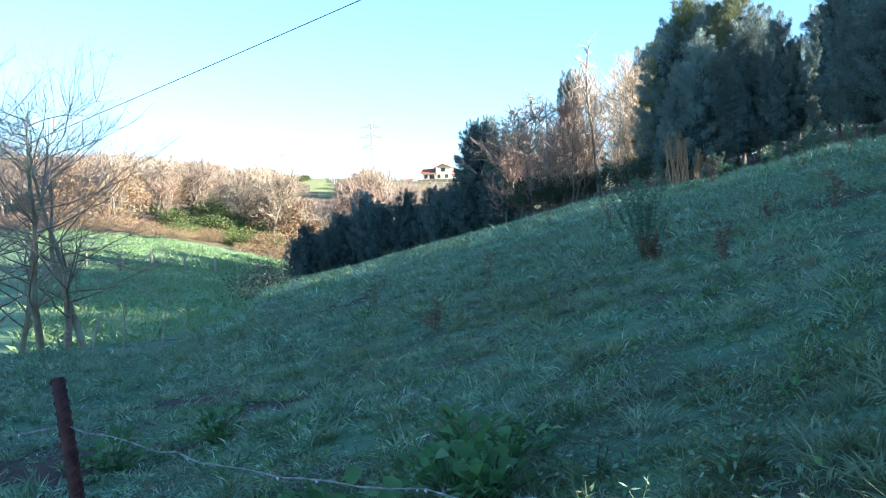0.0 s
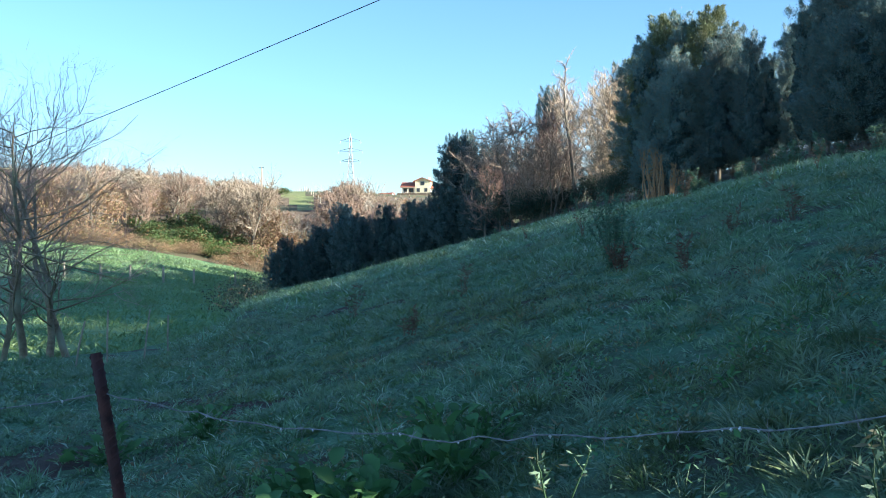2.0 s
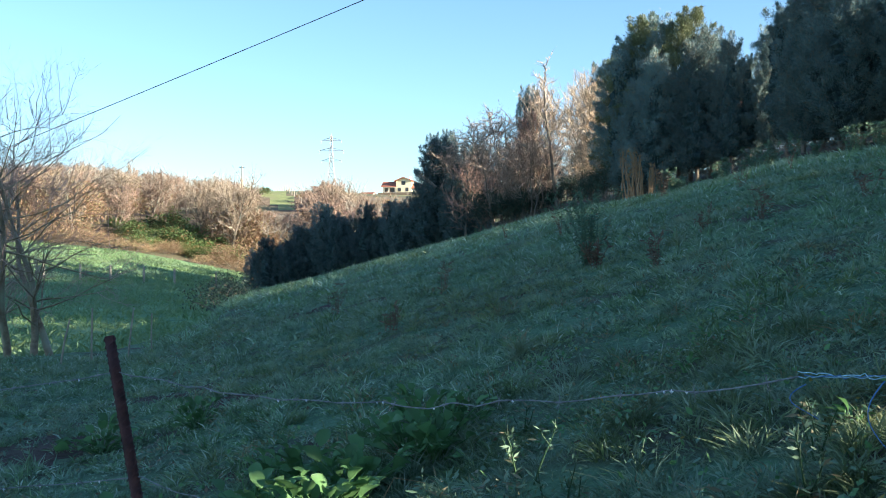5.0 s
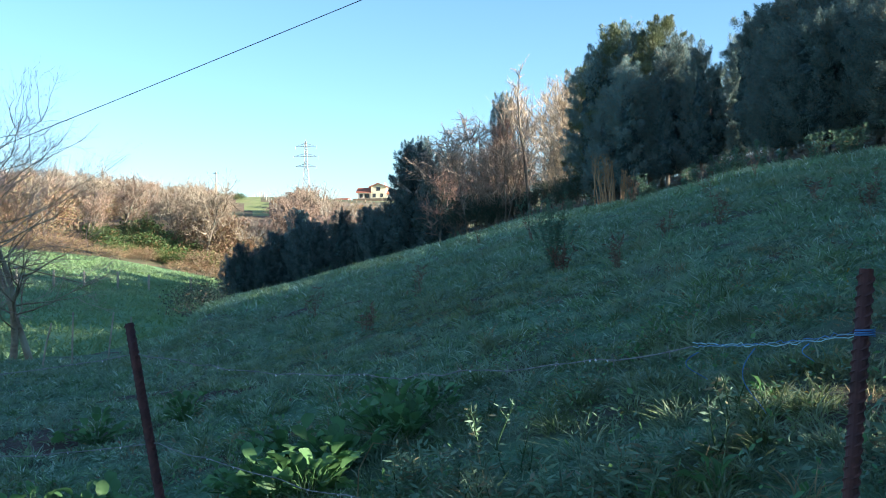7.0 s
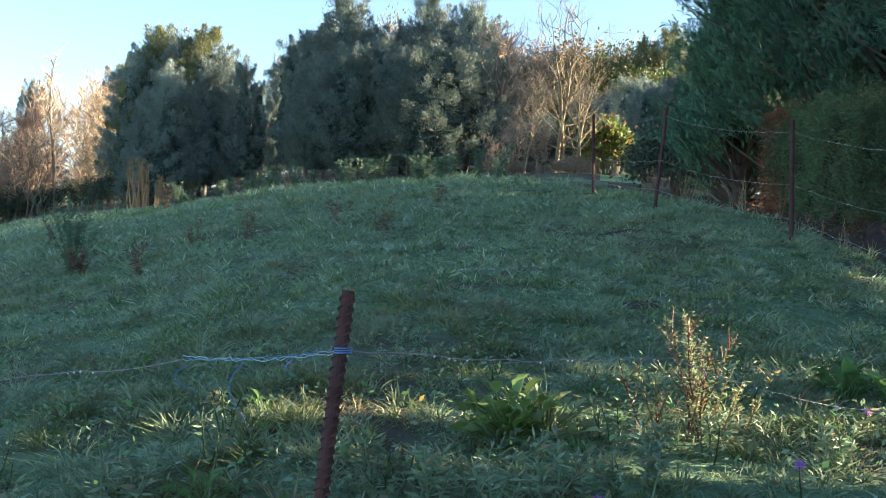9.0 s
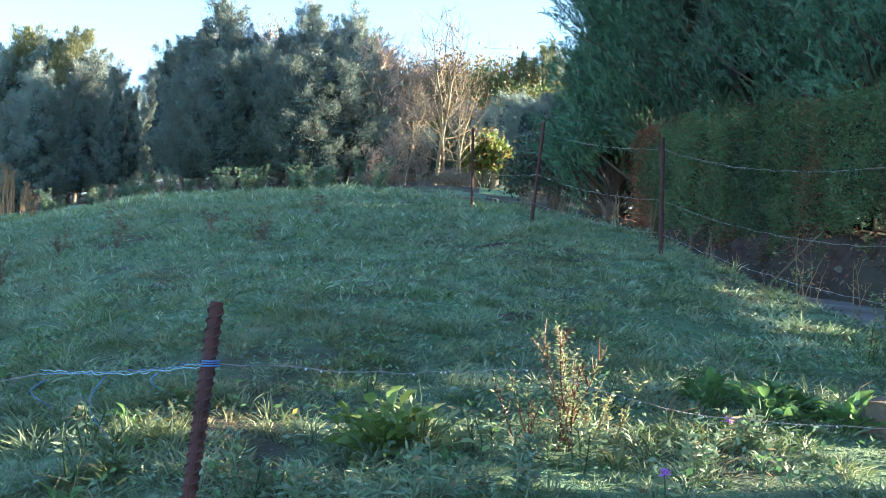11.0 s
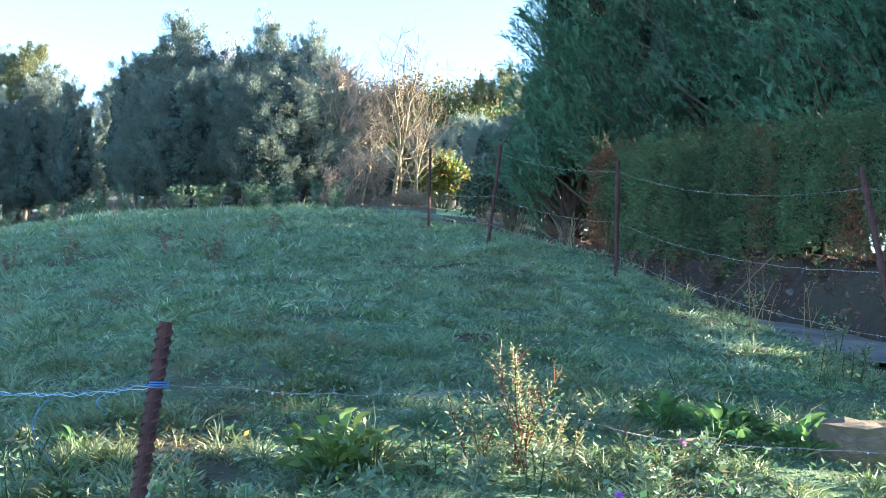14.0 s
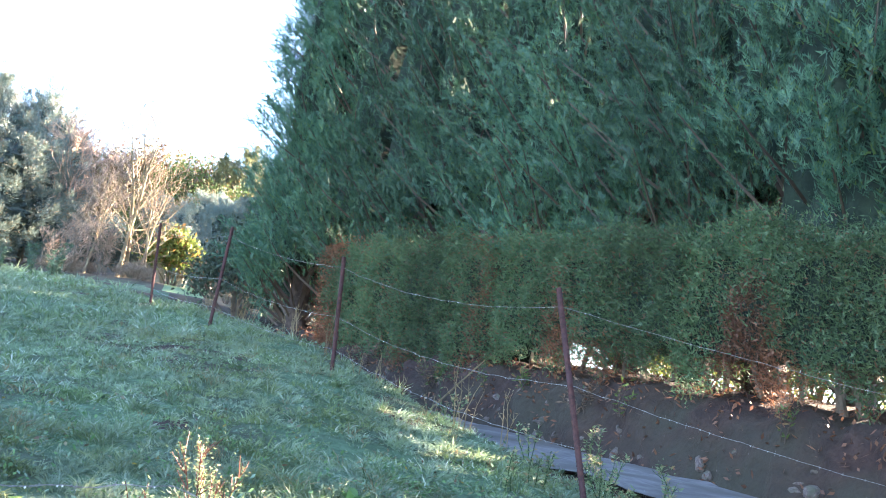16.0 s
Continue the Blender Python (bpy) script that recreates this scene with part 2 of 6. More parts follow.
M_DOCK = leafy("dry_dock", (0.13, 0.09, 0.06), (0.25, 0.17, 0.11), 0.25)
M_FROSTWEED = leafy("frosted_weed", (0.11, 0.19, 0.11), (0.25, 0.35, 0.23), 0.3, (0.24, 0.22, 0.13), 0.1)
M_DARKSTEM = leafy("dark_stem", (0.05, 0.035, 0.025), (0.11, 0.08, 0.055), 0.0)
M_PETAL = leafy("purple_petal", (0.30, 0.13, 0.42), (0.45, 0.22, 0.60), 0.3)
M_CABLE = surface("black_cable", (0.02, 0.02, 0.022), (0.035, 0.035, 0.04), 5.0, 0.6, 0.1, 0.001)


# ---------------------------------------------------------------- geometry helpers
class Geo:
    """Gathers vertices and faces of one mesh."""

    def __init__(self):
        self.v, self.f, self.n = [], [], 0

    def add(self, verts, faces):
        verts = np.asarray(verts, float).reshape(-1, 3)
        self.v.append(verts)
        self.f.append(np.asarray(faces, int) + self.n)
        self.n += len(verts)

    def tube(self, pts, radii, sides=5, cap=True):
        pts = np.asarray(pts, float)
        k = len(pts)
        tang = np.gradient(pts, axis=0)
        tang /= np.linalg.norm(tang, axis=1)[:, None] + 1e-9
        ref = np.array([0.0, 0.0, 1.0]) if abs(tang[0][2]) < 0.9 else np.array([1.0, 0.0, 0.0])
        a = np.cross(tang, ref)
        a /= np.linalg.norm(a, axis=1)[:, None] + 1e-9
        b = np.cross(tang, a)
        ang = np.linspace(0, 2 * np.pi, sides, endpoint=False)
        ring = a[:, None] * np.cos(ang)[None, :, None] + b[:, None] * np.sin(ang)[None, :, None]
        v = pts[:, None] + ring * np.asarray(radii, float).reshape(-1, 1, 1)
        i, j = np.meshgrid(np.arange(k - 1), np.arange(sides), indexing="ij")
        j2 = (j + 1) % sides
        f = np.stack([i * sides + j, i * sides + j2, (i + 1) * sides + j2, (i + 1) * sides + j], -1).reshape(-1, 4)
        self.add(v, f)
        if cap and sides >= 4:
            base = self.n - k * sides
            for row in (0, k - 1):
                idx = base + row * sides + np.arange(sides)
                self.f.append(np.stack([np.full(sides - 2, idx[0]), idx[1:-1], idx[2:]], -1))

    def blades(self, base, way, side, length, width, mid=0.45):
        """Diamond leaves: one folded four-cornered blade for each row."""
        base, way, side = (np.asarray(q, float) for q in (base, way, side))
        length, width = np.asarray(length, float).reshape(-1, 1), np.asarray(width, float).reshape(-1, 1)
        m = base + way * length * mid
        v = np.stack([base, m + side * width * 0.5, base + way * length, m - side * width * 0.5], 1)
        n = len(base)
        f = np.arange(n * 4).reshape(n, 4)
        self.add(v, f)

    def spikes(self, base, way, side, length, width):
        """Needles and sprays: one slender triangle for each row."""
        w = side * np.asarray(width, float).reshape(-1, 1) * 0.5
        v = np.stack([base - w, base + w, base + way * np.asarray(length, float).reshape(-1, 1)], 1)
        self.add(v, np.arange(len(base) * 3).reshape(-1, 3))

    def box(self, lo, hi, m=None):
        c = np.array([[x, y, z] for x in (lo[0], hi[0]) for y in (lo[1], hi[1]) for z in (lo[2], hi[2])], float)
        if m is not None:
            c = np.array([m @ Vector(p) for p in c])
        self.add(c, [[0, 1, 3, 2], [4, 6, 7, 5], [0, 4, 5, 1], [2, 3, 7, 6], [0, 2, 6, 4], [1, 5, 7, 3]])

    def mesh(self, name, smooth=False):
        me = bpy.data.meshes.new(name)
        v = np.concatenate(self.v) if self.v else np.zeros((0, 3))
        me.vertices.add(len(v))
        me.vertices.foreach_set("co", v.ravel())
        sizes = np.concatenate([np.full(len(f), f.shape[1]) for f in self.f])
        loops = np.concatenate([f.ravel() for f in self.f])
        me.loops.add(len(loops))
        me.loops.foreach_set("vertex_index", loops)
        me.polygons.add(len(sizes))
        me.polygons.foreach_set("loop_start", np.concatenate([[0], np.cumsum(sizes)[:-1]]))
        me.polygons.foreach_set("loop_total", sizes)
        me.polygons.foreach_set("use_smooth", np.full(len(sizes), smooth))
        me.update(calc_edges=True)
        me.validate()
        return me


def part(name, geo, material, parent=None, label="", smooth=False):
    """Links a Geo as one mesh object, under a thing or a part when a parent is given."""
    me = geo.mesh(name, smooth)
    me.materials.append(material)
    ob = new(name, me)
    ob.parent = parent
    if label:
        ob["label"] = label
    return ob


def unit(v):
    v = np.asarray(v, float)
    return v / (np.linalg.norm(v, axis=-1, keepdims=True) + 1e-9)


def sideways(way, rng):
    s = np.cross(way, rng.normal(size=way.shape))
    return unit(s)


def smooth_step(a, b, x):
    t = np.clip((np.asarray(x, float) - a) / (b - a), 0, 1)
    return t * t * (3 - 2 * t)


def wave(x, y, seed, scale):
    """Cheap smooth noise, about -1 to 1, from a few crossing waves."""
    r = np.random.default_rng(seed)
    out = 0
    for k in range(7):
        a, ph, f = r.uniform(0, 6.28), r.uniform(0, 6.28), r.uniform(0.6, 1.7) * 6.28 / scale
        out = out + np.sin((x * np.cos(a) + y * np.sin(a)) * f + ph)
    return out / 3.2


# ---------------------------------------------------------------- the lie of the land
# spots of bare soil in the meadow: x, y, radius
BARE_SPOTS = [(-4.4, 4.5, 0.6), (-4.9, 6.6, 0.4), (-3.7, 5.6, 0.25), (-7.1, 12.1, 0.8), (-5.6, 11.0, 0.5), (1.42, 4.65, 0.12), (2.2, 7.8, 0.2)]

# Round the standing point: bearing (degrees left of +y), the meadow's far edge and how high it stands there.
BEARING = [-180, -90, -60, -40, -36.6, -32, -26, -22, -16.7, -13.5, -10.4, -7, -1.1, 2.8, 7, 10.6, 14.5, 19.4, 23.8, 28.1, 30.8, 32.7, 34.4, 38.5, 45, 60, 90, 180]
EDGE = [6, 6, 6, 6, 6.5, 7.4, 9.2, 10.8, 14.5, 22, 24, 26, 28, 31, 36, 44, 54, 60, 64, 68, 68, 42, 28, 19, 14, 10, 8, 6]
RISE = [-14.9, -12, -5, -1.5, -0.4, 1.1, 3.9, 4.9, 5.7, 6.2, 6.1, 6.05, 5.3, 4.9, 3.8, 3.05, 2.5, 1.1, 0.0, -1.2, -1.75, -2.3, -3.8, -4.9, -5.2, -7, -10, -14.9]
NORTH = 1.1    # bearings are counted from a line this far round from +y
HILL_R = [0, 30, 60, 118, 135, 185, 232, 262, 600, 3500]
HILL_Z = [-3.2, -2.9, -2.3, -0.4, 1.5, 8.8, 15.2, 16.6, 14.5, 11]


def lane_level(y):
    return -0.56 + 0.09 * np.asarray(y, float)


def ground(x, y):
    """Height of the ground."""
    x, y = np.asarray(x, float), np.asarray(y, float)
    r = np.hypot(x, y) + 1e-6
    az = np.degrees(np.arctan2(-x, y)) - NORTH
    rc = np.interp(az, BEARING, EDGE)
    tc = np.tan(np.radians(np.interp(az, BEARING, RISE)))
    near = -0.78 + 0.15 * 2.6 * y / r + 0.25 * 2.6 * np.minimum(x, 0) / r
    s = (r - 2.6) / (rc - 2.6)
    meadow = near + (rc * tc - near) * s + 0.012 * rc * np.clip(s * (1 - s), 0, 1) * 4 * smooth_step(-30, 5, az) * 0.4
    beyond = rc * tc + (r - rc) * (tc + 0.022)
    hill = np.interp(r, HILL_R, HILL_Z) + 1.6 * wave(x, y, 5, 90) * smooth_step(110, 180, r)
    hill = hill + np.interp(az, [29, 31, 38, 43, 60], [-1.8, -1.8, 1.2, 2.4, 2.4]) * smooth_step(55, 118, r) * (1 - smooth_step(125, 200, r))
    left = smooth_step(29.8, 31.6, az)
    far_right = beyond * (1 - smooth_step(90, 170, r)) + np.maximum(hill, beyond * 0.4) * smooth_step(90, 170, r)
    far_right = np.minimum(far_right, 30)
    far_left = rc * tc + (hill - rc * tc) * smooth_step(0, 14, r - rc)
    z = np.where(r < rc, meadow, far_right * (1 - left) + far_left * left)
    # the lane beside the hedge
    w = smooth_step(3.8, 4.15, x) * (1 - smooth_step(16, 20, y)) * (1 - smooth_step(14, 24, x))
    lane = lane_level(y) + 0.62 * smooth_step(5.45, 5.75, x)
    z = z * (1 - w) + lane * w
    z = z + (0.012 * wave(x, y, 1, 0.9) + 0.022 * wave(x, y, 2, 2.6)) * smooth_step(1.8, 3.5, r) * (1 - smooth_step(60, 100, r)) * (1 - 0.8 * w)
    # the road below the fence, where one stands
    z = -1.6 + (z + 1.6) * np.maximum(smooth_step(1.1, 2.2, y), smooth_step(2.6, 3.8, x))
    return EYE + z


def spot(az, r):
    """Plan place at a bearing and distance from the standing point, on the ground."""
    x, y = -r * math.sin(radians(az + NORTH)), r * math.cos(radians(az + NORTH))
    return Vector((x, y, float(ground(x, y))))


def aloft(az, el, r):
    az += NORTH
    return np.array([-r * math.sin(radians(az)) * math.cos(radians(el)), r * math.cos(radians(az)) * math.cos(radians(el)), EYE + r * math.sin(radians(el))])


def tall(az, r, el):
    """Height of a thing whose top stands at that elevation."""
    return EYE + r * math.tan(radians(el)) - spot(az, r).z


def build_ground():
    az = np.concatenate([np.arange(-180, -62, 3.0), np.arange(-62, 50, 0.45), np.arange(50, 180, 3.0)])
    r = np.concatenate([[0.3], np.geomspace(0.8, 80, 150), np.geomspace(84, 300, 60), np.geomspace(330, 3500, 14)])
    A, Rr = np.meshgrid(np.radians(az), r, indexing="ij")
    X, Y = -Rr * np.sin(A), Rr * np.cos(A)
    Z = ground(X, Y)
    n, k = A.shape
    g = Geo()
    i, j = np.meshgrid(np.arange(n), np.arange(k - 1), indexing="ij")
    i2 = (i + 1) % n
    g.add(np.stack([X, Y, Z], -1), np.stack([i * k + j, i * k + j + 1, i2 * k + j + 1, i2 * k + j], -1).reshape(-1, 4))
    hub = g.n
    g.add([[0, 0, 0.0]], np.zeros((0, 3), int))
    g.f.append(np.stack([np.full(n, hub), np.arange(n) * k, ((np.arange(n) + 1) % n) * k], -1))
    ob = part("ground", g, M_TURF, smooth=True)
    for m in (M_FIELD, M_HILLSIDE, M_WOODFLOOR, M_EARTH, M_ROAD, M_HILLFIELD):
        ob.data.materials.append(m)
    a, rr = np.degrees(A)[i, j].ravel() - NORTH, Rr[i, j].ravel()
    x, y = X[i, j].ravel(), Y[i, j].ravel()
    rc = np.interp(a, BEARING, EDGE)
    idx = np.zeros(len(a), int)
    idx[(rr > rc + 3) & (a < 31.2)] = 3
    idx[(rr > rc + 12) & (a >= 31.2) & (rr < 119)] = 1
    idx[(rr >= 119) & (a > 12)] = 2
    u = (rr - 190) / 72
    hillfield = (u > 0) & (a > 28.7 + 1.3 * u) & (a < 29.9 + 2.0 * u) & (rr < 330)
    idx[hillfield | ((rr > 240) & (a > 12))] = 6
    idx[(a < -15.2) & (a > -17.6) & (rr > 22) & (rr < 46)] = 1
    idx[(x > 3.9) & (x < 9) & (y > -6) & (y < 16.5) & (rr < 19)] = 4
    for px, py, rad in BARE_SPOTS:
        idx[np.hypot(x - px, y - py) < rad * (0.9 + 0.3 * wave(x, y, 75, 0.5))] = 4
    idx[(y < 1.15) & (x < 2.9) & (rr < 40)] = 5
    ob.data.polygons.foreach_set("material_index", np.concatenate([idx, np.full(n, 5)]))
    tagged(ob, "frosty sloping meadow running down to a valley and hill", "ground", kind="structure")


build_ground()


# ---------------------------------------------------------------- trees
def branch_line(start, way, length, rng, bend=0.25, steps=4, lift=0.0):
    pts = [np.array(start, float)]
    d = unit(way)
    for _ in range(steps):
        d = unit(d + rng.normal(size=3) * bend * 0.5 + np.array([0, 0, lift]))
        pts.append(pts[-1] + d * length / steps)
    return np.array(pts), d


def bare_crown(wood, twigs, rng, h, spread, limbs, twigs_per, first=0.25, trunk_r=0.1, lean=0.04, upright=0.35, tip=0.012, stems=1, limb_step=1):
    """Trunks and rising limbs into wood; boughs, branchlets and fine twigs into twigs."""
    for s in range(stems):
        foot = np.array([rng.normal() * 0.3, rng.normal() * 0.3, -0.15]) if stems > 1 else np.array([0, 0, -0.15])
        top, _ = branch_line(foot, [rng.normal() * lean * (4 if stems > 1 else 1), rng.normal() * lean * (4 if stems > 1 else 1), 1], h * 0.93, rng, 0.16, 9, 0.05)
        rad = trunk_r * (1 - np.linspace(0, 1, 10) ** 1.1 * 0.94)
        wood.tube(top, rad, 6)
        for k in range(limbs // stems):
            t = first + (0.97 - first) * (k + rng.uniform(0, 1)) / (limbs // stems)
            q = t * 9
            p = top[int(q)] + (top[min(int(q) + 1, 9)] - top[int(q)]) * (q - int(q))
            a = rng.uniform(0, 6.283)
            ln = spread * (0.40 + 0.75 * math.sin(math.pi * min(1, (t - first) / (1 - first) * 0.80 + 0.15))) * rng.uniform(0.65, 1.15)
            limb, d = branch_line(p, [math.cos(a), math.sin(a), upright + rng.uniform(-0.2, 0.5)], ln, rng, 0.45, 5, 0.09)
            wood.tube(limb[::limb_step], trunk_r * 0.34 * (1 - t * 0.6) * np.linspace(1, 0.2, 6)[::limb_step], 3 if limb_step > 1 else 4, False)
            for _ in range(4):
                u = rng.uniform(0.2, 1)
                m = limb[int(u * 4.99)]
                bough, d2 = branch_line(m, unit(limb[-1] - limb[0]) + rng.normal(size=3) * 0.65 + [0, 0, 0.2], ln * rng.uniform(0.3, 0.55), rng, 0.45, 3, 0.06)
                twigs.tube(bough, tip * np.array([1.4, 1.1, 0.8, 0.5]), 3, False)
                n = max(3, twigs_per // 5)
                i = rng.integers(0, 3, n)
                w = rng.uniform(0, 1, (n, 1))
                b = bough[i] * (1 - w) + bough[i + 1] * w
                way = unit(unit(bough[-1] - bough[0]) + rng.normal(size=(n, 3)) * 0.65 + [0, 0, 0.2])
                l1 = rng.uniform(0.5, 1.0, n) * ln * 0.17
                twigs.blades(b, way, sideways(way, rng), l1, np.full(n, tip * 1.0), 0.3)
                e = b + way * l1[:, None] * 0.96
                w2 = unit(way + rng.normal(size=(n, 3)) * 0.35 + [0, 0, 0.12])
                twigs.blades(e, w2, sideways(w2, rng), l1 * 0.9, np.full(n, tip * 0.7), 0.3)
                for _ in range(3):
                    v = rng.uniform(0.2, 1.0, (n, 1))
                    w3 = unit(way + rng.normal(size=(n, 3)) * 0.8 + [0, 0, 0.15])
                    twigs.blades(b + way * l1[:, None] * v, w3, sideways(w3, rng), l1 * rng.uniform(0.4, 0.9, n), np.full(n, tip * 0.6), 0.3)


def make_bare(name, seed, label, h=7.0, spread=2.6, limbs=26, twigs_per=9, leaves=0, leaf_mat=None, twig_mat=None, bark=None, stems=1, **kw):
    rng = np.random.default_rng(seed)
    root = tagged(new(name), label, "tree")
    wood, twigs = Geo(), Geo()
    bare_crown(wood, twigs, rng, h, spread, limbs, twigs_per, stems=stems, **kw)
    part("trunk", wood, bark or M_BARK, root, smooth=True)
    part("crown", twigs, twig_mat or M_TWIG, root)
    if leaves:
        pts = np.concatenate([v for v in twigs.v])
        at = pts[rng.integers(0, len(pts), leaves)] + rng.normal(size=(leaves, 3)) * 0.12
        g = Geo()
        way = unit(rng.normal(size=(leaves, 3)) + [0, 0, -0.4])
        g.blades(at, way, sideways(way, rng), rng.uniform(0.10, 0.20, leaves), rng.uniform(0.07, 0.13, leaves))
        part("leaves", g, leaf_mat, root, "dry leaves still on the twigs")
    return root


def make_conifer(name, seed, label, h=8.0, rad=2.0, lobes=100, per=330, mat=None, first=0.10, size=0.135, shape=(2.2, 0.62), leaders=6, rise=0.75, wide=0.24):
    """A dense garden conifer: trunk, and a crown of many feathered plumes that rise out of a shell coloured as shade.
    """
    rng = np.random.default_rng(seed)
    root = tagged(new(name), label, "tree")
    wood, limbs, green = Geo(), Geo(), Geo()
    sway = np.cumsum(rng.normal(size=(8, 2)) * 0.04, axis=0)
    wood.tube(np.column_stack([sway, np.linspace(-0.15, h * 0.9, 8)]), 0.017 * h * np.linspace(1, 0.08, 8), 6)
    lump = rng.uniform(0, 6.28, 3)

    def width(t, a):
        body = np.maximum(0.02, 1 - np.clip(t, 0, 1) ** shape[0]) ** shape[1] * np.minimum(1, 0.45 + (t - first) * 2.6)
        return rad * body * (1 + 0.16 * np.sin(2 * a + lump[0] + 3 * t) + 0.12 * np.sin(3 * a + lump[1] - 9 * t) + 0.08 * np.sin(5 * a + 17 * t + lump[2]))

    t = first + (0.97 - first) * (np.arange(lobes) + rng.uniform(0, 1, lobes)) / lobes
    a = np.arange(lobes) * 2.39996 + rng.normal(size=lobes) * 0.4
    R = width(t, a) * rng.uniform(0.55, 0.92, lobes)
    out = np.stack([np.cos(a), np.sin(a), np.zeros(lobes)], 1)
    c = np.column_stack([R * np.cos(a), R * np.sin(a), t * h])
    way = unit(out * (1.0 - 0.6 * t)[:, None] + [0, 0, rise] + rng.normal(size=(lobes, 3)) * 0.2)
    ln = rng.uniform(0.5, 1.25, lobes) * rad * 0.46
    la = rng.uniform(0, 6.283, leaders)
    lr = rng.uniform(0.0, 0.42, leaders) * rad * (1 - shape[1] * 0.5)
    lc = np.column_stack([lr * np.cos(la), lr * np.sin(la), h * rng.uniform(0.80, 0.91, leaders)])
    lc[0] = [0, 0, h * 0.88]
    c = np.concatenate([c, lc])
    way = np.concatenate([way, unit(np.column_stack([rng.normal(size=(leaders, 2)) * 0.14, np.ones(leaders)]))])
    ln = np.concatenate([ln, h * rng.uniform(0.07, 0.13, leaders)])
    for k in range(0, len(c), 3):
        limbs.tube([[0, 0, c[k][2] - 0.3 * h / 8], c[k] * [0.5, 0.5, 1], c[k] + way[k] * ln[k] * 0.6], 0.012 * np.array([1.6, 1.0, 0.4]) * h / 8, 3, False)
    C, W, L = np.repeat(c, per, 0), np.repeat(way, per, 0), np.repeat(ln, per)[:, None]
    n = len(C)
    u = rng.uniform(0, 1, (n, 1)) ** 0.8
    at = C + W * L * u + rng.normal(size=(n, 3)) * L * (0.26 * (1.15 - u))
    go = unit(W + unit(at - C - W * L * u) * 0.75 + rng.normal(size=(n, 3)) * 0.35 + [0, 0, 0.1])
    green.spikes(at, go, sideways(go, rng), size * rng.uniform(0.5, 1.35, n), size * wide * rng.uniform(0.7, 1.3, n))
    part("trunk", wood, M_BARK, root, smooth=True)
    tagged(part("bough", limbs, M_BARK, root), kind="stuff")
    part("crown", green, mat or M_NEEDLE, root)
    # lumpy shell in the dark tone, painted shade between the plumes
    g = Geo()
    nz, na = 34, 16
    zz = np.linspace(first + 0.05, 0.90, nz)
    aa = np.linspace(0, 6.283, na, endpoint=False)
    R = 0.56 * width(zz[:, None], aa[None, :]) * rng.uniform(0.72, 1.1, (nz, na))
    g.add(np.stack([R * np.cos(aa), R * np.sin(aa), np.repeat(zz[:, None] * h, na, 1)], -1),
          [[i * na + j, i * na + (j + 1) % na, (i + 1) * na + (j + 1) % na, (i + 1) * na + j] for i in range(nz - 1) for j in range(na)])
    part("inner_shade_fill", g, M_NEEDLE_SHADE, root)
    return root


def make_bush(name, seed, label, h=3.6, rad=1.8, clumps=60, per=40, mat=None, size=0.22, category="bush", wide=0.5, spiky=False):
    """An evergreen bush: stems and leaves gathered in uneven clumps."""
    rng = np.random.default_rng(seed)
    root = tagged(new(name), label, category)
    wood, green = Geo(), Geo()
    d = unit(rng.normal(size=(clumps, 3)) * [1, 1, 0.9])
    d[:, 2] = np.abs(d[:, 2]) * 1.1 - 0.15
    c = d * np.array([rad, rad, h * 0.62]) * rng.uniform(0.5, 0.95, (clumps, 1)) + [0, 0, h * 0.36]
    for q in c[: clumps // 4]:
        line, _ = branch_line([q[0] * 0.15, q[1] * 0.15, -0.1], q - [0, 0, 0], np.linalg.norm(q), rng, 0.15, 4)
        wood.tube(line, np.linspace(0.035, 0.008, 5), 3, False)
    n = clumps * per
    at = np.repeat(c, per, 0) + rng.normal(size=(n, 3)) * rad * 0.17
    at[:, 2] = np.maximum(at[:, 2], 0.02)
    way = unit(rng.normal(size=(n, 3)) + unit(np.repeat(c, per, 0)) * 0.7 + [0, 0, 0.2])
    (green.spikes if spiky else green.blades)(at, way, sideways(way, rng), size * rng.uniform(0.6, 1.3, n), size * wide * rng.uniform(0.7, 1.3, n))
    tagged(part("trunk" if spiky else "stem", wood, M_BARK, root), kind="stuff")
    part("crown" if spiky else "foliage", green, mat or M_EVERGREEN, root)
    return root


def set_down(kind, az, r, el_top, nominal, rng, girth=1.0):
    """Moves the first one itself to its place."""
    p = spot(az, r)
    h = max(0.8, tall(az, r, el_top)) / nominal
    kind.matrix_basis = Matrix.Translation(p) @ Matrix.Rotation(rng.uniform(0, 6.28), 4, "Z") @ Matrix.Diagonal((h * girth, h * girth, h, 1))


class Kind:
    """Plants a sort of tree: the first one is the original, the rest are copies."""

    def __init__(self, maker, nominal, group, *a, **k):
        self.maker, self.nominal, self.args, self.kw, self.first, self.group = maker, nominal, a, k, None, group

    def at(self, az, r, el, rng, girth=1.0):
        if self.first is None:
            self.first = self.maker(*self.args, **self.kw)
            self.first["group"] = self.group
            set_down(self.first, az, r, el, self.nominal, rng, girth)
            return self.first
        p = spot(az, r)
        h = max(0.8, tall(az, r, el)) / self.nominal
        s = self.first.scale
        m = Matrix.Translation(p) @ Matrix.Rotation(rng.uniform(0, 6.28), 4, "Z") @ Matrix.Diagonal((h * girth / s[0], h * girth / s[1], h / s[2], 1))
        return copy_thing(self.first, m)


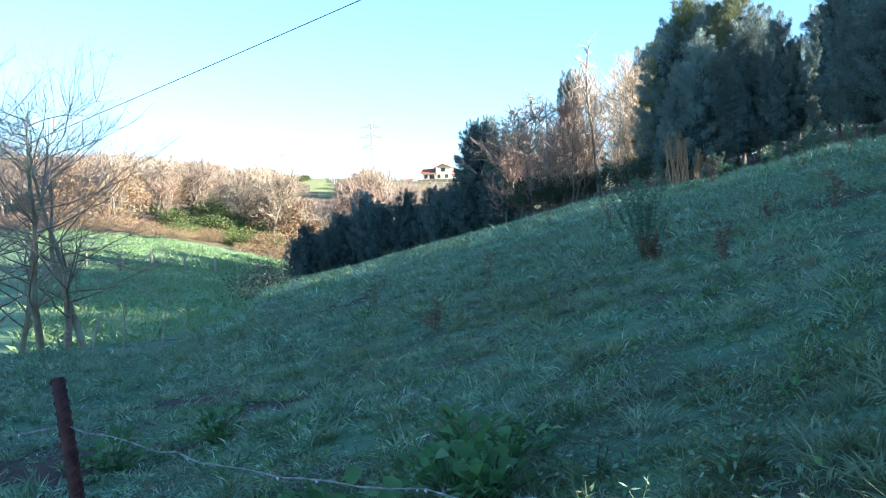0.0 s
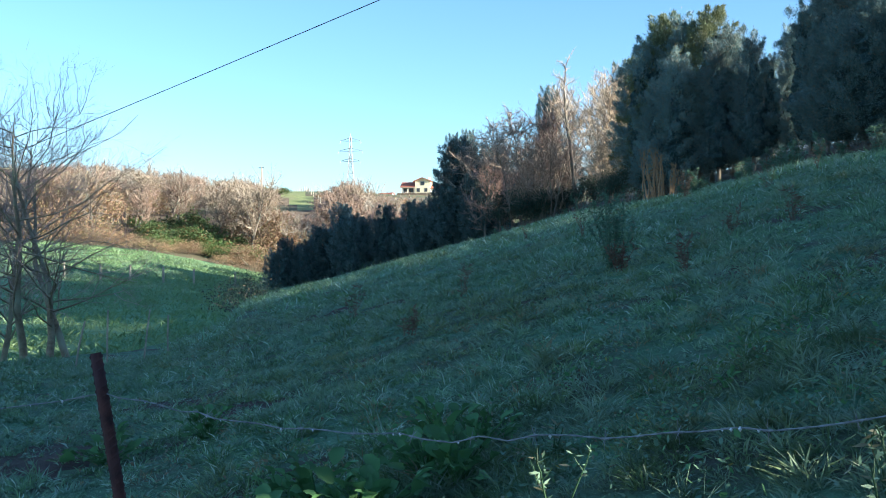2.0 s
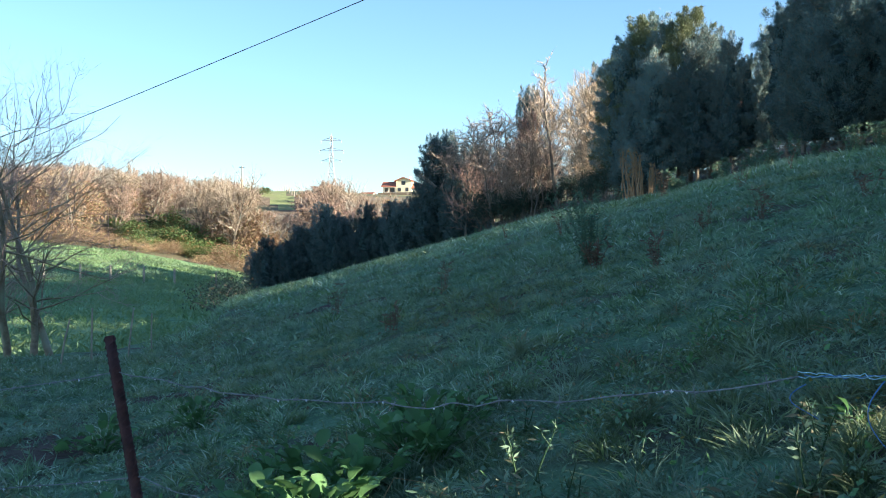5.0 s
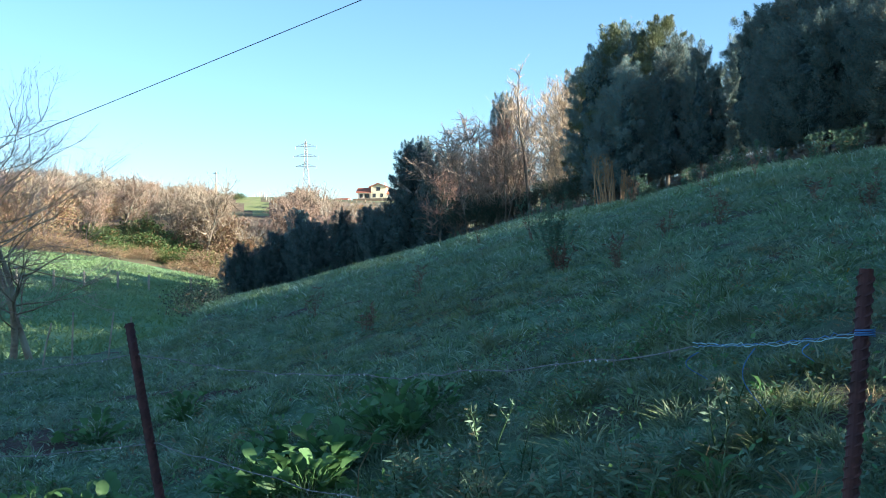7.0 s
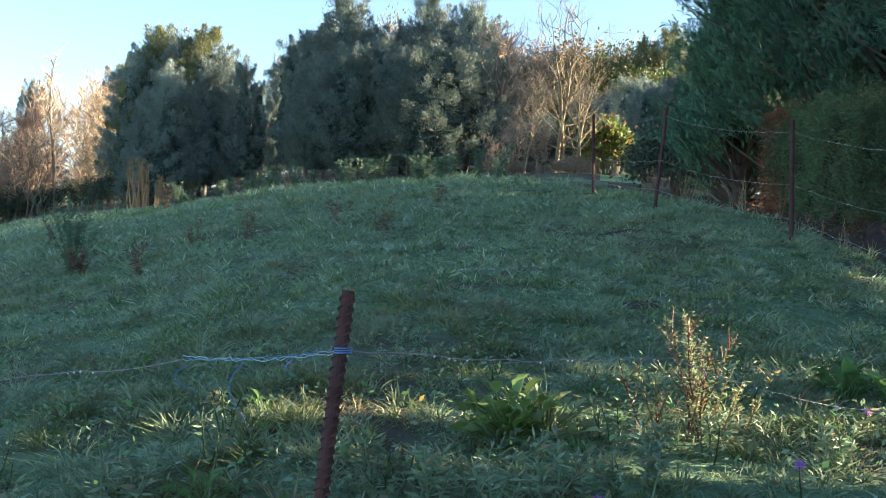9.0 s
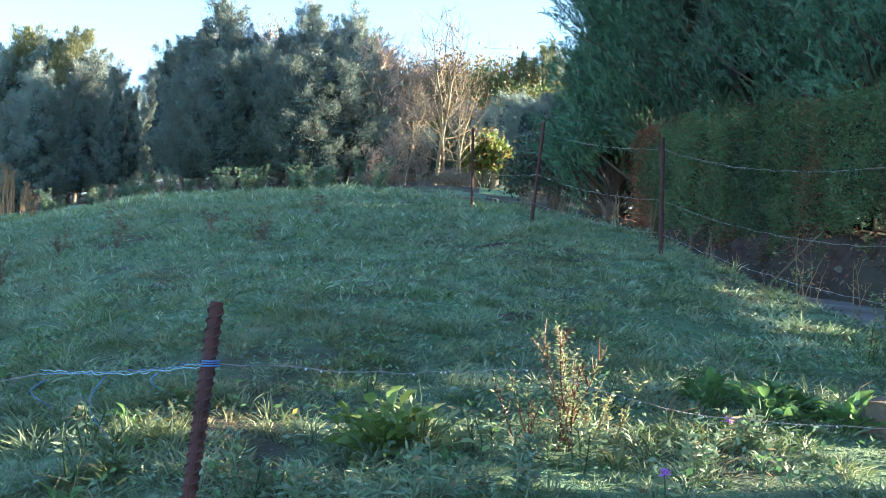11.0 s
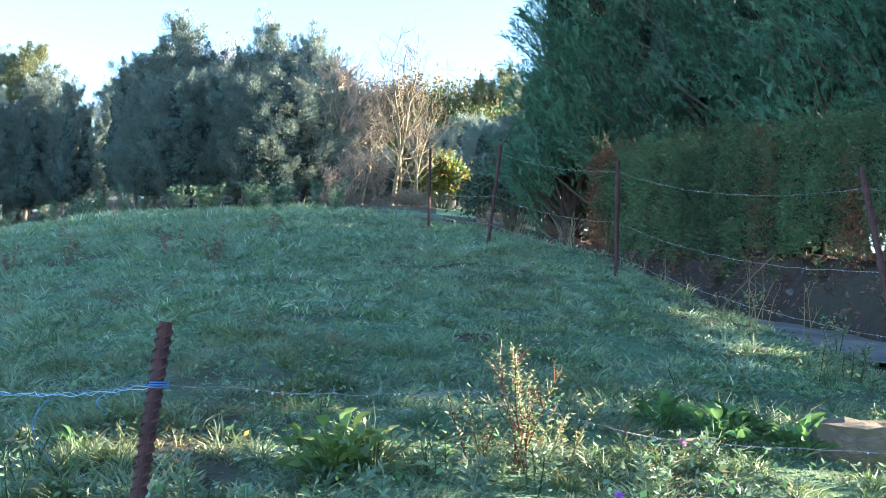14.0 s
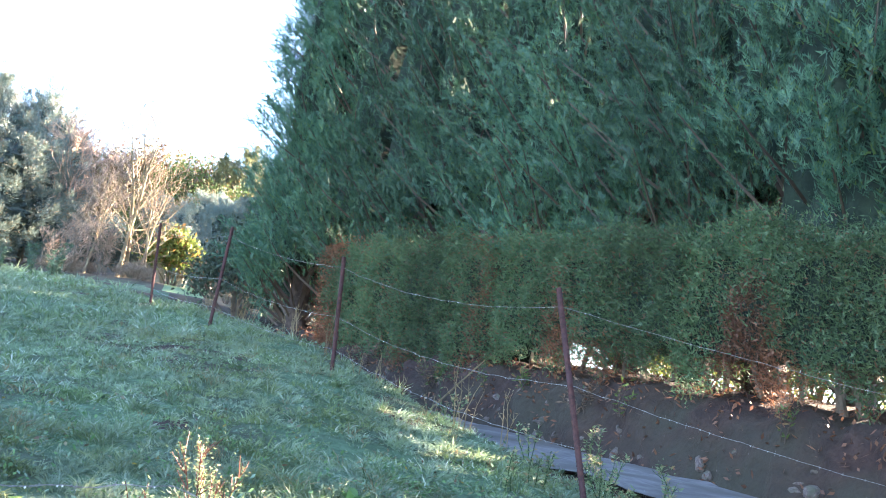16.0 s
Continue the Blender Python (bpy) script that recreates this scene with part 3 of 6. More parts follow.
rng = np.random.default_rng(11)
EDGE_WOOD, HILL_WOOD, GARDEN = "trees along the meadow edge", "woods on the hill", "conifers above the meadow"
BARE_A = Kind(make_bare, 7, EDGE_WOOD, "bare_tree", 1, "bare grey-brown broadleaf tree at the meadow edge", spread=2.3, limbs=38, twigs_per=44, tip=0.020)
BARE_B = Kind(make_bare, 7, EDGE_WOOD, "bare_tree", 2, "bare brown tree with dense fine twigs", spread=2.4, limbs=36, twigs_per=44, first=0.12, upright=0.7, tip=0.020, twig_mat=M_TWIG_RED)
BARE_PALE = Kind(make_bare, 7, EDGE_WOOD, "bare_tree", 3, "pale bare tree with lichened twigs in sunlight", spread=2.2, limbs=46, twigs_per=48, twig_mat=M_TWIG_PALE, upright=0.8, first=0.14, tip=0.021)
ROUND = Kind(make_bare, 4, EDGE_WOOD, "bare_shrub", 4, "round many-stemmed bare hazel shrub", h=4, spread=1.5, limbs=42, twigs_per=30, stems=6, trunk_r=0.045, upright=1.1, first=0.12, twig_mat=M_TWIG, tip=0.016)
RUSTY = Kind(make_bare, 5, EDGE_WOOD, "autumn_tree", 5, "small tree with brown autumn leaves", h=5, spread=1.9, limbs=24, twigs_per=10, leaves=2600, leaf_mat=M_BROWNLEAF, first=0.12)
SLIM = Kind(make_bare, 9, EDGE_WOOD, "dead_tree", 6, "tall slim bare poplar with a grey trunk", h=9, spread=1.1, limbs=24, twigs_per=14, upright=1.3, first=0.42, trunk_r=0.13, twig_mat=M_TWIG_PALE, tip=0.012)
STEMS = Kind(make_bare, 4, EDGE_WOOD, "coppice_shrub", 22, "sunlit orange-brown coppice stems under the conifers", h=4, spread=0.7, limbs=32, twigs_per=14, stems=9, trunk_r=0.06, upright=1.5, first=0.25, bark=M_SUNLIT_BARK, twig_mat=M_SUNLIT_TWIG, tip=0.014)
WALNUT = Kind(make_bare, 7, EDGE_WOOD, "walnut_tree", 16, "bare sunlit walnut with pale forked trunks", spread=2.7, limbs=36, twigs_per=24, stems=2, bark=M_PALEBARK, twig_mat=M_HILLTWIG, upright=0.45, first=0.16, trunk_r=0.10, tip=0.009, lean=0.05)
CON_A = Kind(make_conifer, 8, GARDEN, "conifer", 7, "dark green cedar with feathery boughs and a pointed top", rad=2.0, shape=(1.15, 0.80), leaders=3, first=0.06)
CON_B = Kind(make_conifer, 8, GARDEN, "conifer", 8, "dense dark cypress with ragged outline", rad=1.75, shape=(3.0, 0.60), leaders=8, first=0.06)
CON_SUNLIT = Kind(make_conifer, 8, GARDEN, "conifer", 9, "golden green conifer catching the sun at its top", rad=1.9, shape=(1.25, 0.75), leaders=3, mat=M_NEEDLE_SUNLIT)
CON_ROUND = Kind(make_conifer, 6, GARDEN, "conifer", 10, "broad rounded grey-green cypress on dark trunks", h=6, rad=2.1, shape=(3.2, 0.55), leaders=12, first=0.07, size=0.13, rise=0.6, mat=M_NEEDLE_GREY, lobes=120)
CON_OPEN = Kind(make_conifer, 8, GARDEN, "conifer", 14, "ragged open cypress with light between its boughs", rad=1.5, shape=(2.4, 0.60), leaders=7, lobes=70, per=300, first=0.12)
AUTUMN = Kind(make_bush, 6, EDGE_WOOD, "autumn_tree", 17, "broad tree in brown and gold leaf behind the walnuts", h=6, rad=2.6, clumps=90, per=90, mat=M_BROWNLEAF, size=0.17, category="tree")
OLIVE = Kind(make_bush, 6, EDGE_WOOD, "evergreen_tree", 18, "broad olive-green tree behind the walnuts", h=6, rad=2.6, clumps=90, per=90, mat=M_SCRUB, size=0.17, category="tree")
EVER = Kind(make_conifer, 6, EDGE_WOOD, "evergreen_tree", 12, "dark evergreen in shade at the meadow edge", h=6, rad=1.9, shape=(1.9, 0.72), leaders=9, first=0.0, mat=M_EVERGREEN, size=0.19, lobes=80, per=190)
EVER_B = Kind(make_conifer, 6, EDGE_WOOD, "evergreen_tree", 13, "dark laurel in shade at the meadow edge", h=6, rad=2.3, shape=(2.6, 0.62), leaders=12, first=0.0, mat=M_EVERGREEN, size=0.19, lobes=90, per=190)
LAUREL = Kind(make_bush, 3.6, EDGE_WOOD, "evergreen_bush", 15, "dark laurel bush in shade", rad=1.7, clumps=60, per=70, mat=M_LAUREL, size=0.16)

# the dark shaded line down the meadow's lower edge
for az, r, el, kind in ((31.3, 74, 0.4, EVER_B), (30.7, 73, 1.1, EVER), (30.2, 73, 0.7, EVER_B), (29.5, 72, 1.0, EVER_B), (28.9, 72, 1.7, EVER), (28.2, 72, 1.6, EVER_B), (27.5, 71, 2.9, EVER), (27.0, 70, 2.3, EVER_B),
                        (26.3, 70, 2.2, EVER_B), (25.6, 69, 2.0, EVER), (25.1, 68, 2.9, EVER), (24.4, 68, 2.2, EVER_B), (23.8, 67, 3.1, EVER), (23.2, 66, 2.9, EVER_B), (22.5, 66, 3.3, EVER_B),
                        (21.6, 65, 5.0, EVER), (21.2, 65, 6.4, EVER), (20.8, 65, 5.6, EVER_B), (20.4, 66, 6.2, EVER), (20.1, 63, 4.6, EVER_B), (19.5, 62, 4.0, EVER_B)):
    kind.at(az, r, el, rng, 0.85)
for az, r, el, g in ((21.35, 66, 6.7, 0.55), (20.6, 66, 6.9, 0.6), (16.1, 68, 9.2, 0.6), (12.0, 66, 10.4, 0.7)):
    CON_B.at(az, r, el, rng, g)
# bare broadleaf trees
for az, r, el, kind, g in ((20.1, 63, 6.6, BARE_A, 0.9), (19.3, 64, 7.2, BARE_A, 0.9), (18.5, 64, 7.9, BARE_A, 1.0), (17.6, 63, 8.5, BARE_A, 1.0), (16.8, 63, 8.1, BARE_B, 0.9), (19.7, 61, 5.4, BARE_B, 1.1), (18.9, 60, 4.8, BARE_B, 1.2),
                           (15.9, 64, 8.8, BARE_B, 0.9), (14.9, 62, 9.5, BARE_PALE, 0.9), (13.6, 60, 9.6, BARE_PALE, 1.0), (12.8, 58, 9.9, BARE_PALE, 0.9), (12.2, 57, 9.3, BARE_PALE, 1.0),
                           (14.5, 57, 11.8, SLIM, 1.0), (17.3, 59, 6.3, ROUND, 1.1), (16.4, 58, 6.9, ROUND, 1.2), (15.5, 58, 6.6, ROUND, 1.2)):
    kind.at(az, r, el, rng, g)
for az, r, el, kind, g in ((13.4, 56, 7.2, BARE_PALE, 1.1), (12.5, 55, 6.9, BARE_PALE, 1.1), (18.2, 59.5, 4.0, LAUREL, 1.0), (17.3, 58.5, 3.9, LAUREL, 1.0), (16.3, 58, 4.0, LAUREL, 1.0), (15.3, 58, 4.1, LAUREL, 1.0), (14.0, 57, 4.6, LAUREL, 1.0), (12.7, 54, 4.9, LAUREL, 1.0), (11.6, 52, 5.4, LAUREL, 1.0)):
    kind.at(az, r, el, rng, g)
# conifers of the garden
for az, r, el, kind, g in ((11.2, 54, 10.6, CON_SUNLIT, 0.9), (10.6, 52, 11.6, CON_B, 0.9), (9.7, 52, 12.7, CON_SUNLIT, 0.95), (8.5, 51, 12.4, CON_A, 1.0), (7.3, 50, 12.9, CON_SUNLIT, 0.95), (6.3, 49, 11.9, CON_B, 0.8),
                           (10.3, 48, 9.0, CON_A, 1.0), (9.1, 47, 10.6, CON_A, 1.0), (8.0, 47, 9.8, CON_OPEN, 1.2), (7.0, 46, 11.0, CON_A, 1.0), (6.0, 46, 10.0, CON_OPEN, 1.0), (5.2, 45, 11.4, CON_A, 0.8), (4.3, 45, 10.4, CON_OPEN, 0.8), (3.3, 46, 11.6, CON_A, 0.65), (5.6, 49, 11.0, CON_B, 0.8),
                           (2.4, 44, 12.8, CON_B, 0.9), (1.5, 43, 13.2, CON_B, 0.9), (0.6, 43, 14.0, CON_A, 0.9), (-0.3, 42, 15.4, CON_A, 1.0), (-1.4, 41, 14.0, CON_B, 0.9), (-2.5, 41, 13.6, CON_B, 1.0), (-3.7, 41, 14.0, CON_B, 1.0)):
    kind.at(az, r, el, rng, g * 1.12)
for az, r, el, kind, g in ((-4.9, 41, 15.8, CON_A, 0.8), (-6.1, 40, 14.8, CON_B, 0.9), (-7.4, 40, 15.5, CON_A, 0.8), (-8.4, 40, 14.6, CON_B, 0.8), (-9.2, 40, 13.4, CON_B, 0.8),
                           (1.0, 38, 11.2, CON_ROUND, 0.8), (-0.8, 37, 12.5, CON_ROUND, 0.9), (-2.6, 37, 12.9, CON_ROUND, 0.9), (-4.1, 36, 12.4, CON_ROUND, 0.8), (-5.6, 35, 13.3, CON_ROUND, 1.0), (-7.6, 37, 13.0, CON_ROUND, 0.7), (-8.8, 38, 12.0, CON_B, 0.9)):
    kind.at(az, r, el, rng, g * 1.1)
for k in range(13):
    az = -2.1 - k * 0.8
    (EVER if k % 2 else EVER_B).at(az, 60 - 0.35 * k, float(np.interp(az, [-12, -9, 0, 11], [9.6, 9.6, 9.0, 6.5])) - (2.2 if k % 3 == 1 else 0), rng, 0.9)
for k, (az, r, el) in enumerate(((-9.4, 74, 13.2), (-10.8, 76, 13.3), (-12.0, 72, 13.7), (-13.2, 75, 13.5), (-14.4, 70, 13.7), (-15.6, 73, 13.5), (-16.8, 70, 13.9), (-18.0, 72, 13.8), (-19.4, 70, 13.6), (-10.0, 60, 10.0), (-12.6, 60, 10.4), (-15.0, 60, 10.4), (-17.4, 58, 10.6))):
    (OLIVE if k % 3 == 1 else AUTUMN).at(az, r, el, rng, 0.85)
for az, r, el in ((-17.6, 40, 11.2), (-19.2, 41, 11.8), (-21.0, 39, 11.5)):
    CON_ROUND.at(az, r, el, rng, 0.9)
for k in range(18):
    az = 9.4 - k * 1.05
    r = float(np.interp(az, BEARING, EDGE)) + 22 + 2 * (k % 3)
    (RUSTY if k % 4 == 2 else LAUREL).at(az, r, float(np.interp(az, BEARING, RISE)) + 1.9 + 0.5 * (k % 2), rng, 1.5)
AUTUMN.at(-2.7, 47, 14.9, rng, 0.42)
for az, r, el in ((10.0, 44, 6.0), (9.5, 43.5, 5.4), (10.5, 45, 6.4), (9.0, 43.5, 5.0)):
    STEMS.at(az, r, el, rng, 1.0)
# bare walnut trees in the sun, and the wood behind them
for az, r, el, kind, g in ((-9.6, 37, 15.0, BARE_A, 0.8), (-10.6, 38, 14.2, BARE_A, 0.8), (-10.6, 33, 12.2, WALNUT, 0.9), (-12.4, 33, 15.9, WALNUT, 1.0), (-13.8, 32, 13.4, WALNUT, 0.9), (-11.6, 31, 9.4, ROUND, 1.0), (-10.0, 31, 9.4, ROUND, 1.0), (-9.0, 31.5, 8.6, ROUND, 1.0), (-9.4, 44, 8.8, LAUREL, 1.2), (-10.8, 44, 9.0, LAUREL, 1.2), (-12.2, 44, 8.8, LAUREL, 1.2), (-13.6, 45, 8.8, LAUREL, 1.2)):
    kind.at(az, r, el, rng, g)
for az, r, el, kind, g in ((-14.6, 72, 13.4, OLIVE, 0.9), (-13.0, 74, 13.2, RUSTY, 1.3), (-16.0, 70, 13.8, OLIVE, 0.9), (-17.2, 68, 13.6, CON_SUNLIT, 1.0), (-18.5, 68, 14.2, CON_SUNLIT, 1.0), (-11.6, 72, 13.6, RUSTY, 1.2), (-14.0, 66, 11.0, EVER_B, 0.8), (-16.6, 55, 11.6, CON_ROUND, 0.9), (-15.4, 58, 10.8, CON_ROUND, 0.8), (-17.8, 50, 11.4, CON_ROUND, 0.9), (-18.6, 44, 10.0, CON_ROUND, 0.9), (-19.8, 40, 10.5, CON_ROUND, 0.9), (-21.0, 40, 10.5, CON_ROUND, 0.9)):
    kind.at(az, r, el, rng, g)
for az, r, el, kind, g in ((-18.4, 24, 7.6, LAUREL, 0.8), (-19.8, 21, 7.6, LAUREL, 0.8), (-21.2, 19, 7.8, LAUREL, 0.7), (-22.2, 38, 10.5, CON_ROUND, 0.9), (-23.6, 36, 10.5, CON_ROUND, 0.9), (-22.6, 24, 8.0, LAUREL, 0.8), (-24.2, 22, 8.0, LAUREL, 0.8), (-20.6, 26, 8.2, LAUREL, 0.8), (-16.6, 62, 12.6, OLIVE, 0.9), (-18.0, 60, 12.8, OLIVE, 0.9)):
    kind.at(az, r, el, rng, g)

UNDER = Kind(make_bush, 2.8, EDGE_WOOD, "undergrowth", 19, "tangled brown-green undergrowth at the foot of the walnuts", h=1.2, rad=1.1, clumps=30, per=60, mat=M_HILLTWIG, size=0.32, wide=0.06, spiky=True)
for k in range(9):
    az, r = rng.uniform(-13.6, -8.4), rng.uniform(29, 34)
    UNDER.at(az, r, math.degrees(math.atan((spot(az, r).z + rng.uniform(0.5, 1.2) - EYE) / r)), rng, rng.uniform(0.8, 1.6))

# the big bare tree at the foot of the meadow, bark and twigs paled as if sunlit
BIG = Kind(make_bare, 6, "", "bare_tree", 21, "spreading bare tree with reddish twigs beside the low fence", h=6, spread=3.0, limbs=66, twigs_per=60, first=0.14, trunk_r=0.085, upright=0.30, tip=0.0060, twig_mat=M_TWIG_ROSE_LIT, bark=M_PALEBARK, lean=0.05, stems=3)
BIG.at(42.2, 17.5, 8.4, rng, 1.1)
BIG.at(46.5, 21, 8.5, rng, 0.9)
# unseen trees behind the wood's edge, added to shade the valley pasture
for az, r in ((21.5, 80), (19, 78), (17, 76), (15, 78), (13, 80), (22.5, 90), (20, 88), (18, 90), (16, 92), (14, 94), (11.5, 84), (9.5, 78), (12, 92), (26, 84), (24.5, 94), (8, 88)):
    (BARE_B if (az + r) % 2 < 1 else EVER).at(az, r, min(3.0 if az > 21 else 6.0, 7.5), rng, 1.1)

# woods on the sunny hill
HILL_BARE = dict(limbs=26, twigs_per=46, tip=0.034, trunk_r=0.17, limb_step=2)
HW = [Kind(make_bare, 7, HILL_WOOD, "bare_tree", 31, "bare grey-brown tree on the sunny hill", spread=3.0, first=0.22, upright=0.55, twig_mat=M_HILLTWIG, **HILL_BARE),
      Kind(make_bare, 6, HILL_WOOD, "bare_tree", 32, "bare reddish tree on the sunny hill", h=6, spread=2.7, first=0.15, upright=0.7, twig_mat=M_HILLRED, **HILL_BARE),
      Kind(make_bush, 5, HILL_WOOD, "autumn_tree", 33, "low tree with russet leaves on the sunny hill", h=5, rad=2.4, clumps=70, per=80, mat=M_RUSSET, size=0.2, category="tree"),
      Kind(make_bush, 3.2, HILL_WOOD, "scrub", 34, "green and brown bramble scrub on the hill", h=3.2, rad=2.4, clumps=40, per=50, mat=M_SCRUB, size=0.3),
      Kind(make_bush, 2, HILL_WOOD, "bracken", 35, "rust-brown bracken at the foot of the hill", h=2, rad=2.2, clumps=26, per=40, mat=M_RUSSET, size=0.2, wide=0.3),
      Kind(make_bare, 7, HILL_WOOD, "bare_tree", 36, "tall pale bare tree with a forked crown on the hill", spread=3.2, first=0.30, upright=0.5, stems=2, bark=M_PALEBARK, twig_mat=M_HILLPALE, **HILL_BARE)]


def in_hill_field(az, r):
    """The open pasture that climbs to the ridge between the woods."""
    u = (r - 190) / 72
    return u > 0 and 28.7 + 1.3 * u < az < 29.9 + 2.0 * u


rr = np.random.default_rng(77)
for k in range(640):
    az, r = rr.uniform(20.5, 50), math.sqrt(rr.uniform(120 ** 2, 256 ** 2))
    if in_hill_field(az, r) or 21 < az < 25.8 and r > 222:
        continue
    cap = float(np.interp(az, [21, 26, 27.2, 28.5, 31, 33, 36, 40, 44], [3.2, 3.4, 4.1, 3.6, 3.9, 4.1, 4.4, 4.9, 4.6]))
    if 28.4 < az < 32 and r < 200:
        cap = min(cap, 2.2 + 0.25 * abs(az - 30))
    scrub = 33 < az < 38 and r < 150
    kind = HW[3] if scrub and rr.uniform() < 0.8 else HW[4] if r < 129 else HW[rr.choice((0, 1, 2, 3, 5), p=(0.34, 0.26, 0.18, 0.08, 0.14))]
    p = spot(az, r)
    h = rr.uniform(5.5, 9.8) if kind not in HW[3:5] else rr.uniform(1.4, 2.8)
    h = min(h, EYE + r * math.tan(radians(cap + rr.uniform(-0.35, 0.3))) - p.z)
    if h > 1.2:
        kind.at(az, r, math.degrees(math.atan((p.z + h - EYE) / r)), rr, rr.uniform(0.95, 1.3) * (1 if h > 4 else 1.4))
for k in range(90):
    az, r = rr.uniform(24, 48), rr.uniform(118.5, 127)
    HW[4].at(az, r, math.degrees(math.atan((spot(az, r).z + rr.uniform(0.7, 1.6) - EYE) / r)), rr, rr.uniform(1.0, 1.7))
for k in range(45):
    az, r = rr.uniform(31, 38.5), rr.uniform(126, 150)
    HW[3].at(az, r, math.degrees(math.atan((spot(az, r).z + rr.uniform(1.2, 2.4) - EYE) / r)), rr, rr.uniform(1.0, 1.6))


# ---------------------------------------------------------------- far buildings, pylon, poles
def gable(g_wall, g_roof, lo, hi, ridge, axis=0, over=0.5):
    """Walls of a block with a gabled roof of some thickness."""
    x0, y0, z0 = lo
    x1, y1, z1 = hi
    g_wall.box(lo, hi)
    if axis == 0:
        ym = (y0 + y1) / 2
        g_wall.add([[x0, y0, z1], [x0, y1, z1], [x0, ym, ridge], [x1, y0, z1], [x1, y1, z1], [x1, ym, ridge]], [[0, 1, 2], [3, 5, 4]])
        for ya in (y0, y1):
            k = (ridge - z1) / abs(ym - ya)
            s = 1 if ya > ym else -1
            e = ya + s * over
            ze = z1 - k * over
            for dz in (0.02, 0.24):
                pass
            v = [[x0 - over, e, ze + d] for d in (0.03, 0.25)] + [[x1 + over, e, ze + d] for d in (0.03, 0.25)] + [[x0 - over, ym, ridge + d] for d in (0.03, 0.25)] + [[x1 + over, ym, ridge + d] for d in (0.03, 0.25)]
            g_roof.add(v, [[0, 2, 6, 4], [1, 5, 7, 3], [0, 1, 3, 2], [0, 4, 5, 1], [2, 3, 7, 6]])
    else:
        xm = (x0 + x1) / 2
        g_wall.add([[x0, y0, z1], [x1, y0, z1], [xm, y0, ridge], [x0, y1, z1], [x1, y1, z1], [xm, y1, ridge]], [[0, 1, 2], [3, 5, 4]])
        for xa in (x0, x1):
            k = (ridge - z1) / abs(xm - xa)
            s = 1 if xa > xm else -1
            e = xa + s * over
            ze = z1 - k * over
            v = [[e, y0 - over, ze + d] for d in (0.03, 0.25)] + [[e, y1 + over, ze + d] for d in (0.03, 0.25)] + [[xm, y0 - over, ridge + d] for d in (0.03, 0.25)] + [[xm, y1 + over, ridge + d] for d in (0.03, 0.25)]
            g_roof.add(v, [[0, 4, 6, 2], [1, 3, 7, 5], [0, 2, 3, 1], [0, 1, 5, 4], [2, 6, 7, 3]])


def window(parent, x, y, z, w, h, facing=-1):
    """A pane in a frame, on a wall that faces -y."""
    f = Geo()
    for lo, hi in (((-w / 2 - 0.08, -0.06, -0.08), (w / 2 + 0.08, 0.02, 0.0)), ((-w / 2 - 0.08, -0.06, h), (w / 2 + 0.08, 0.02, h + 0.08)), ((-w / 2 - 0.08, -0.06, 0.0), (-w / 2, 0.02, h)), ((w / 2, -0.06, 0.0), (w / 2 + 0.08, 0.02, h))):
        f.box(lo, hi)
    fr = part("window", f, M_POSTWOOD, parent)
    fr.matrix_basis = Matrix.Translation((x, y, z))
    p = Geo()
    p.box((-w / 2, -0.03, 0), (w / 2, -0.015, h))
    part("pane", p, M_GLASS, fr)


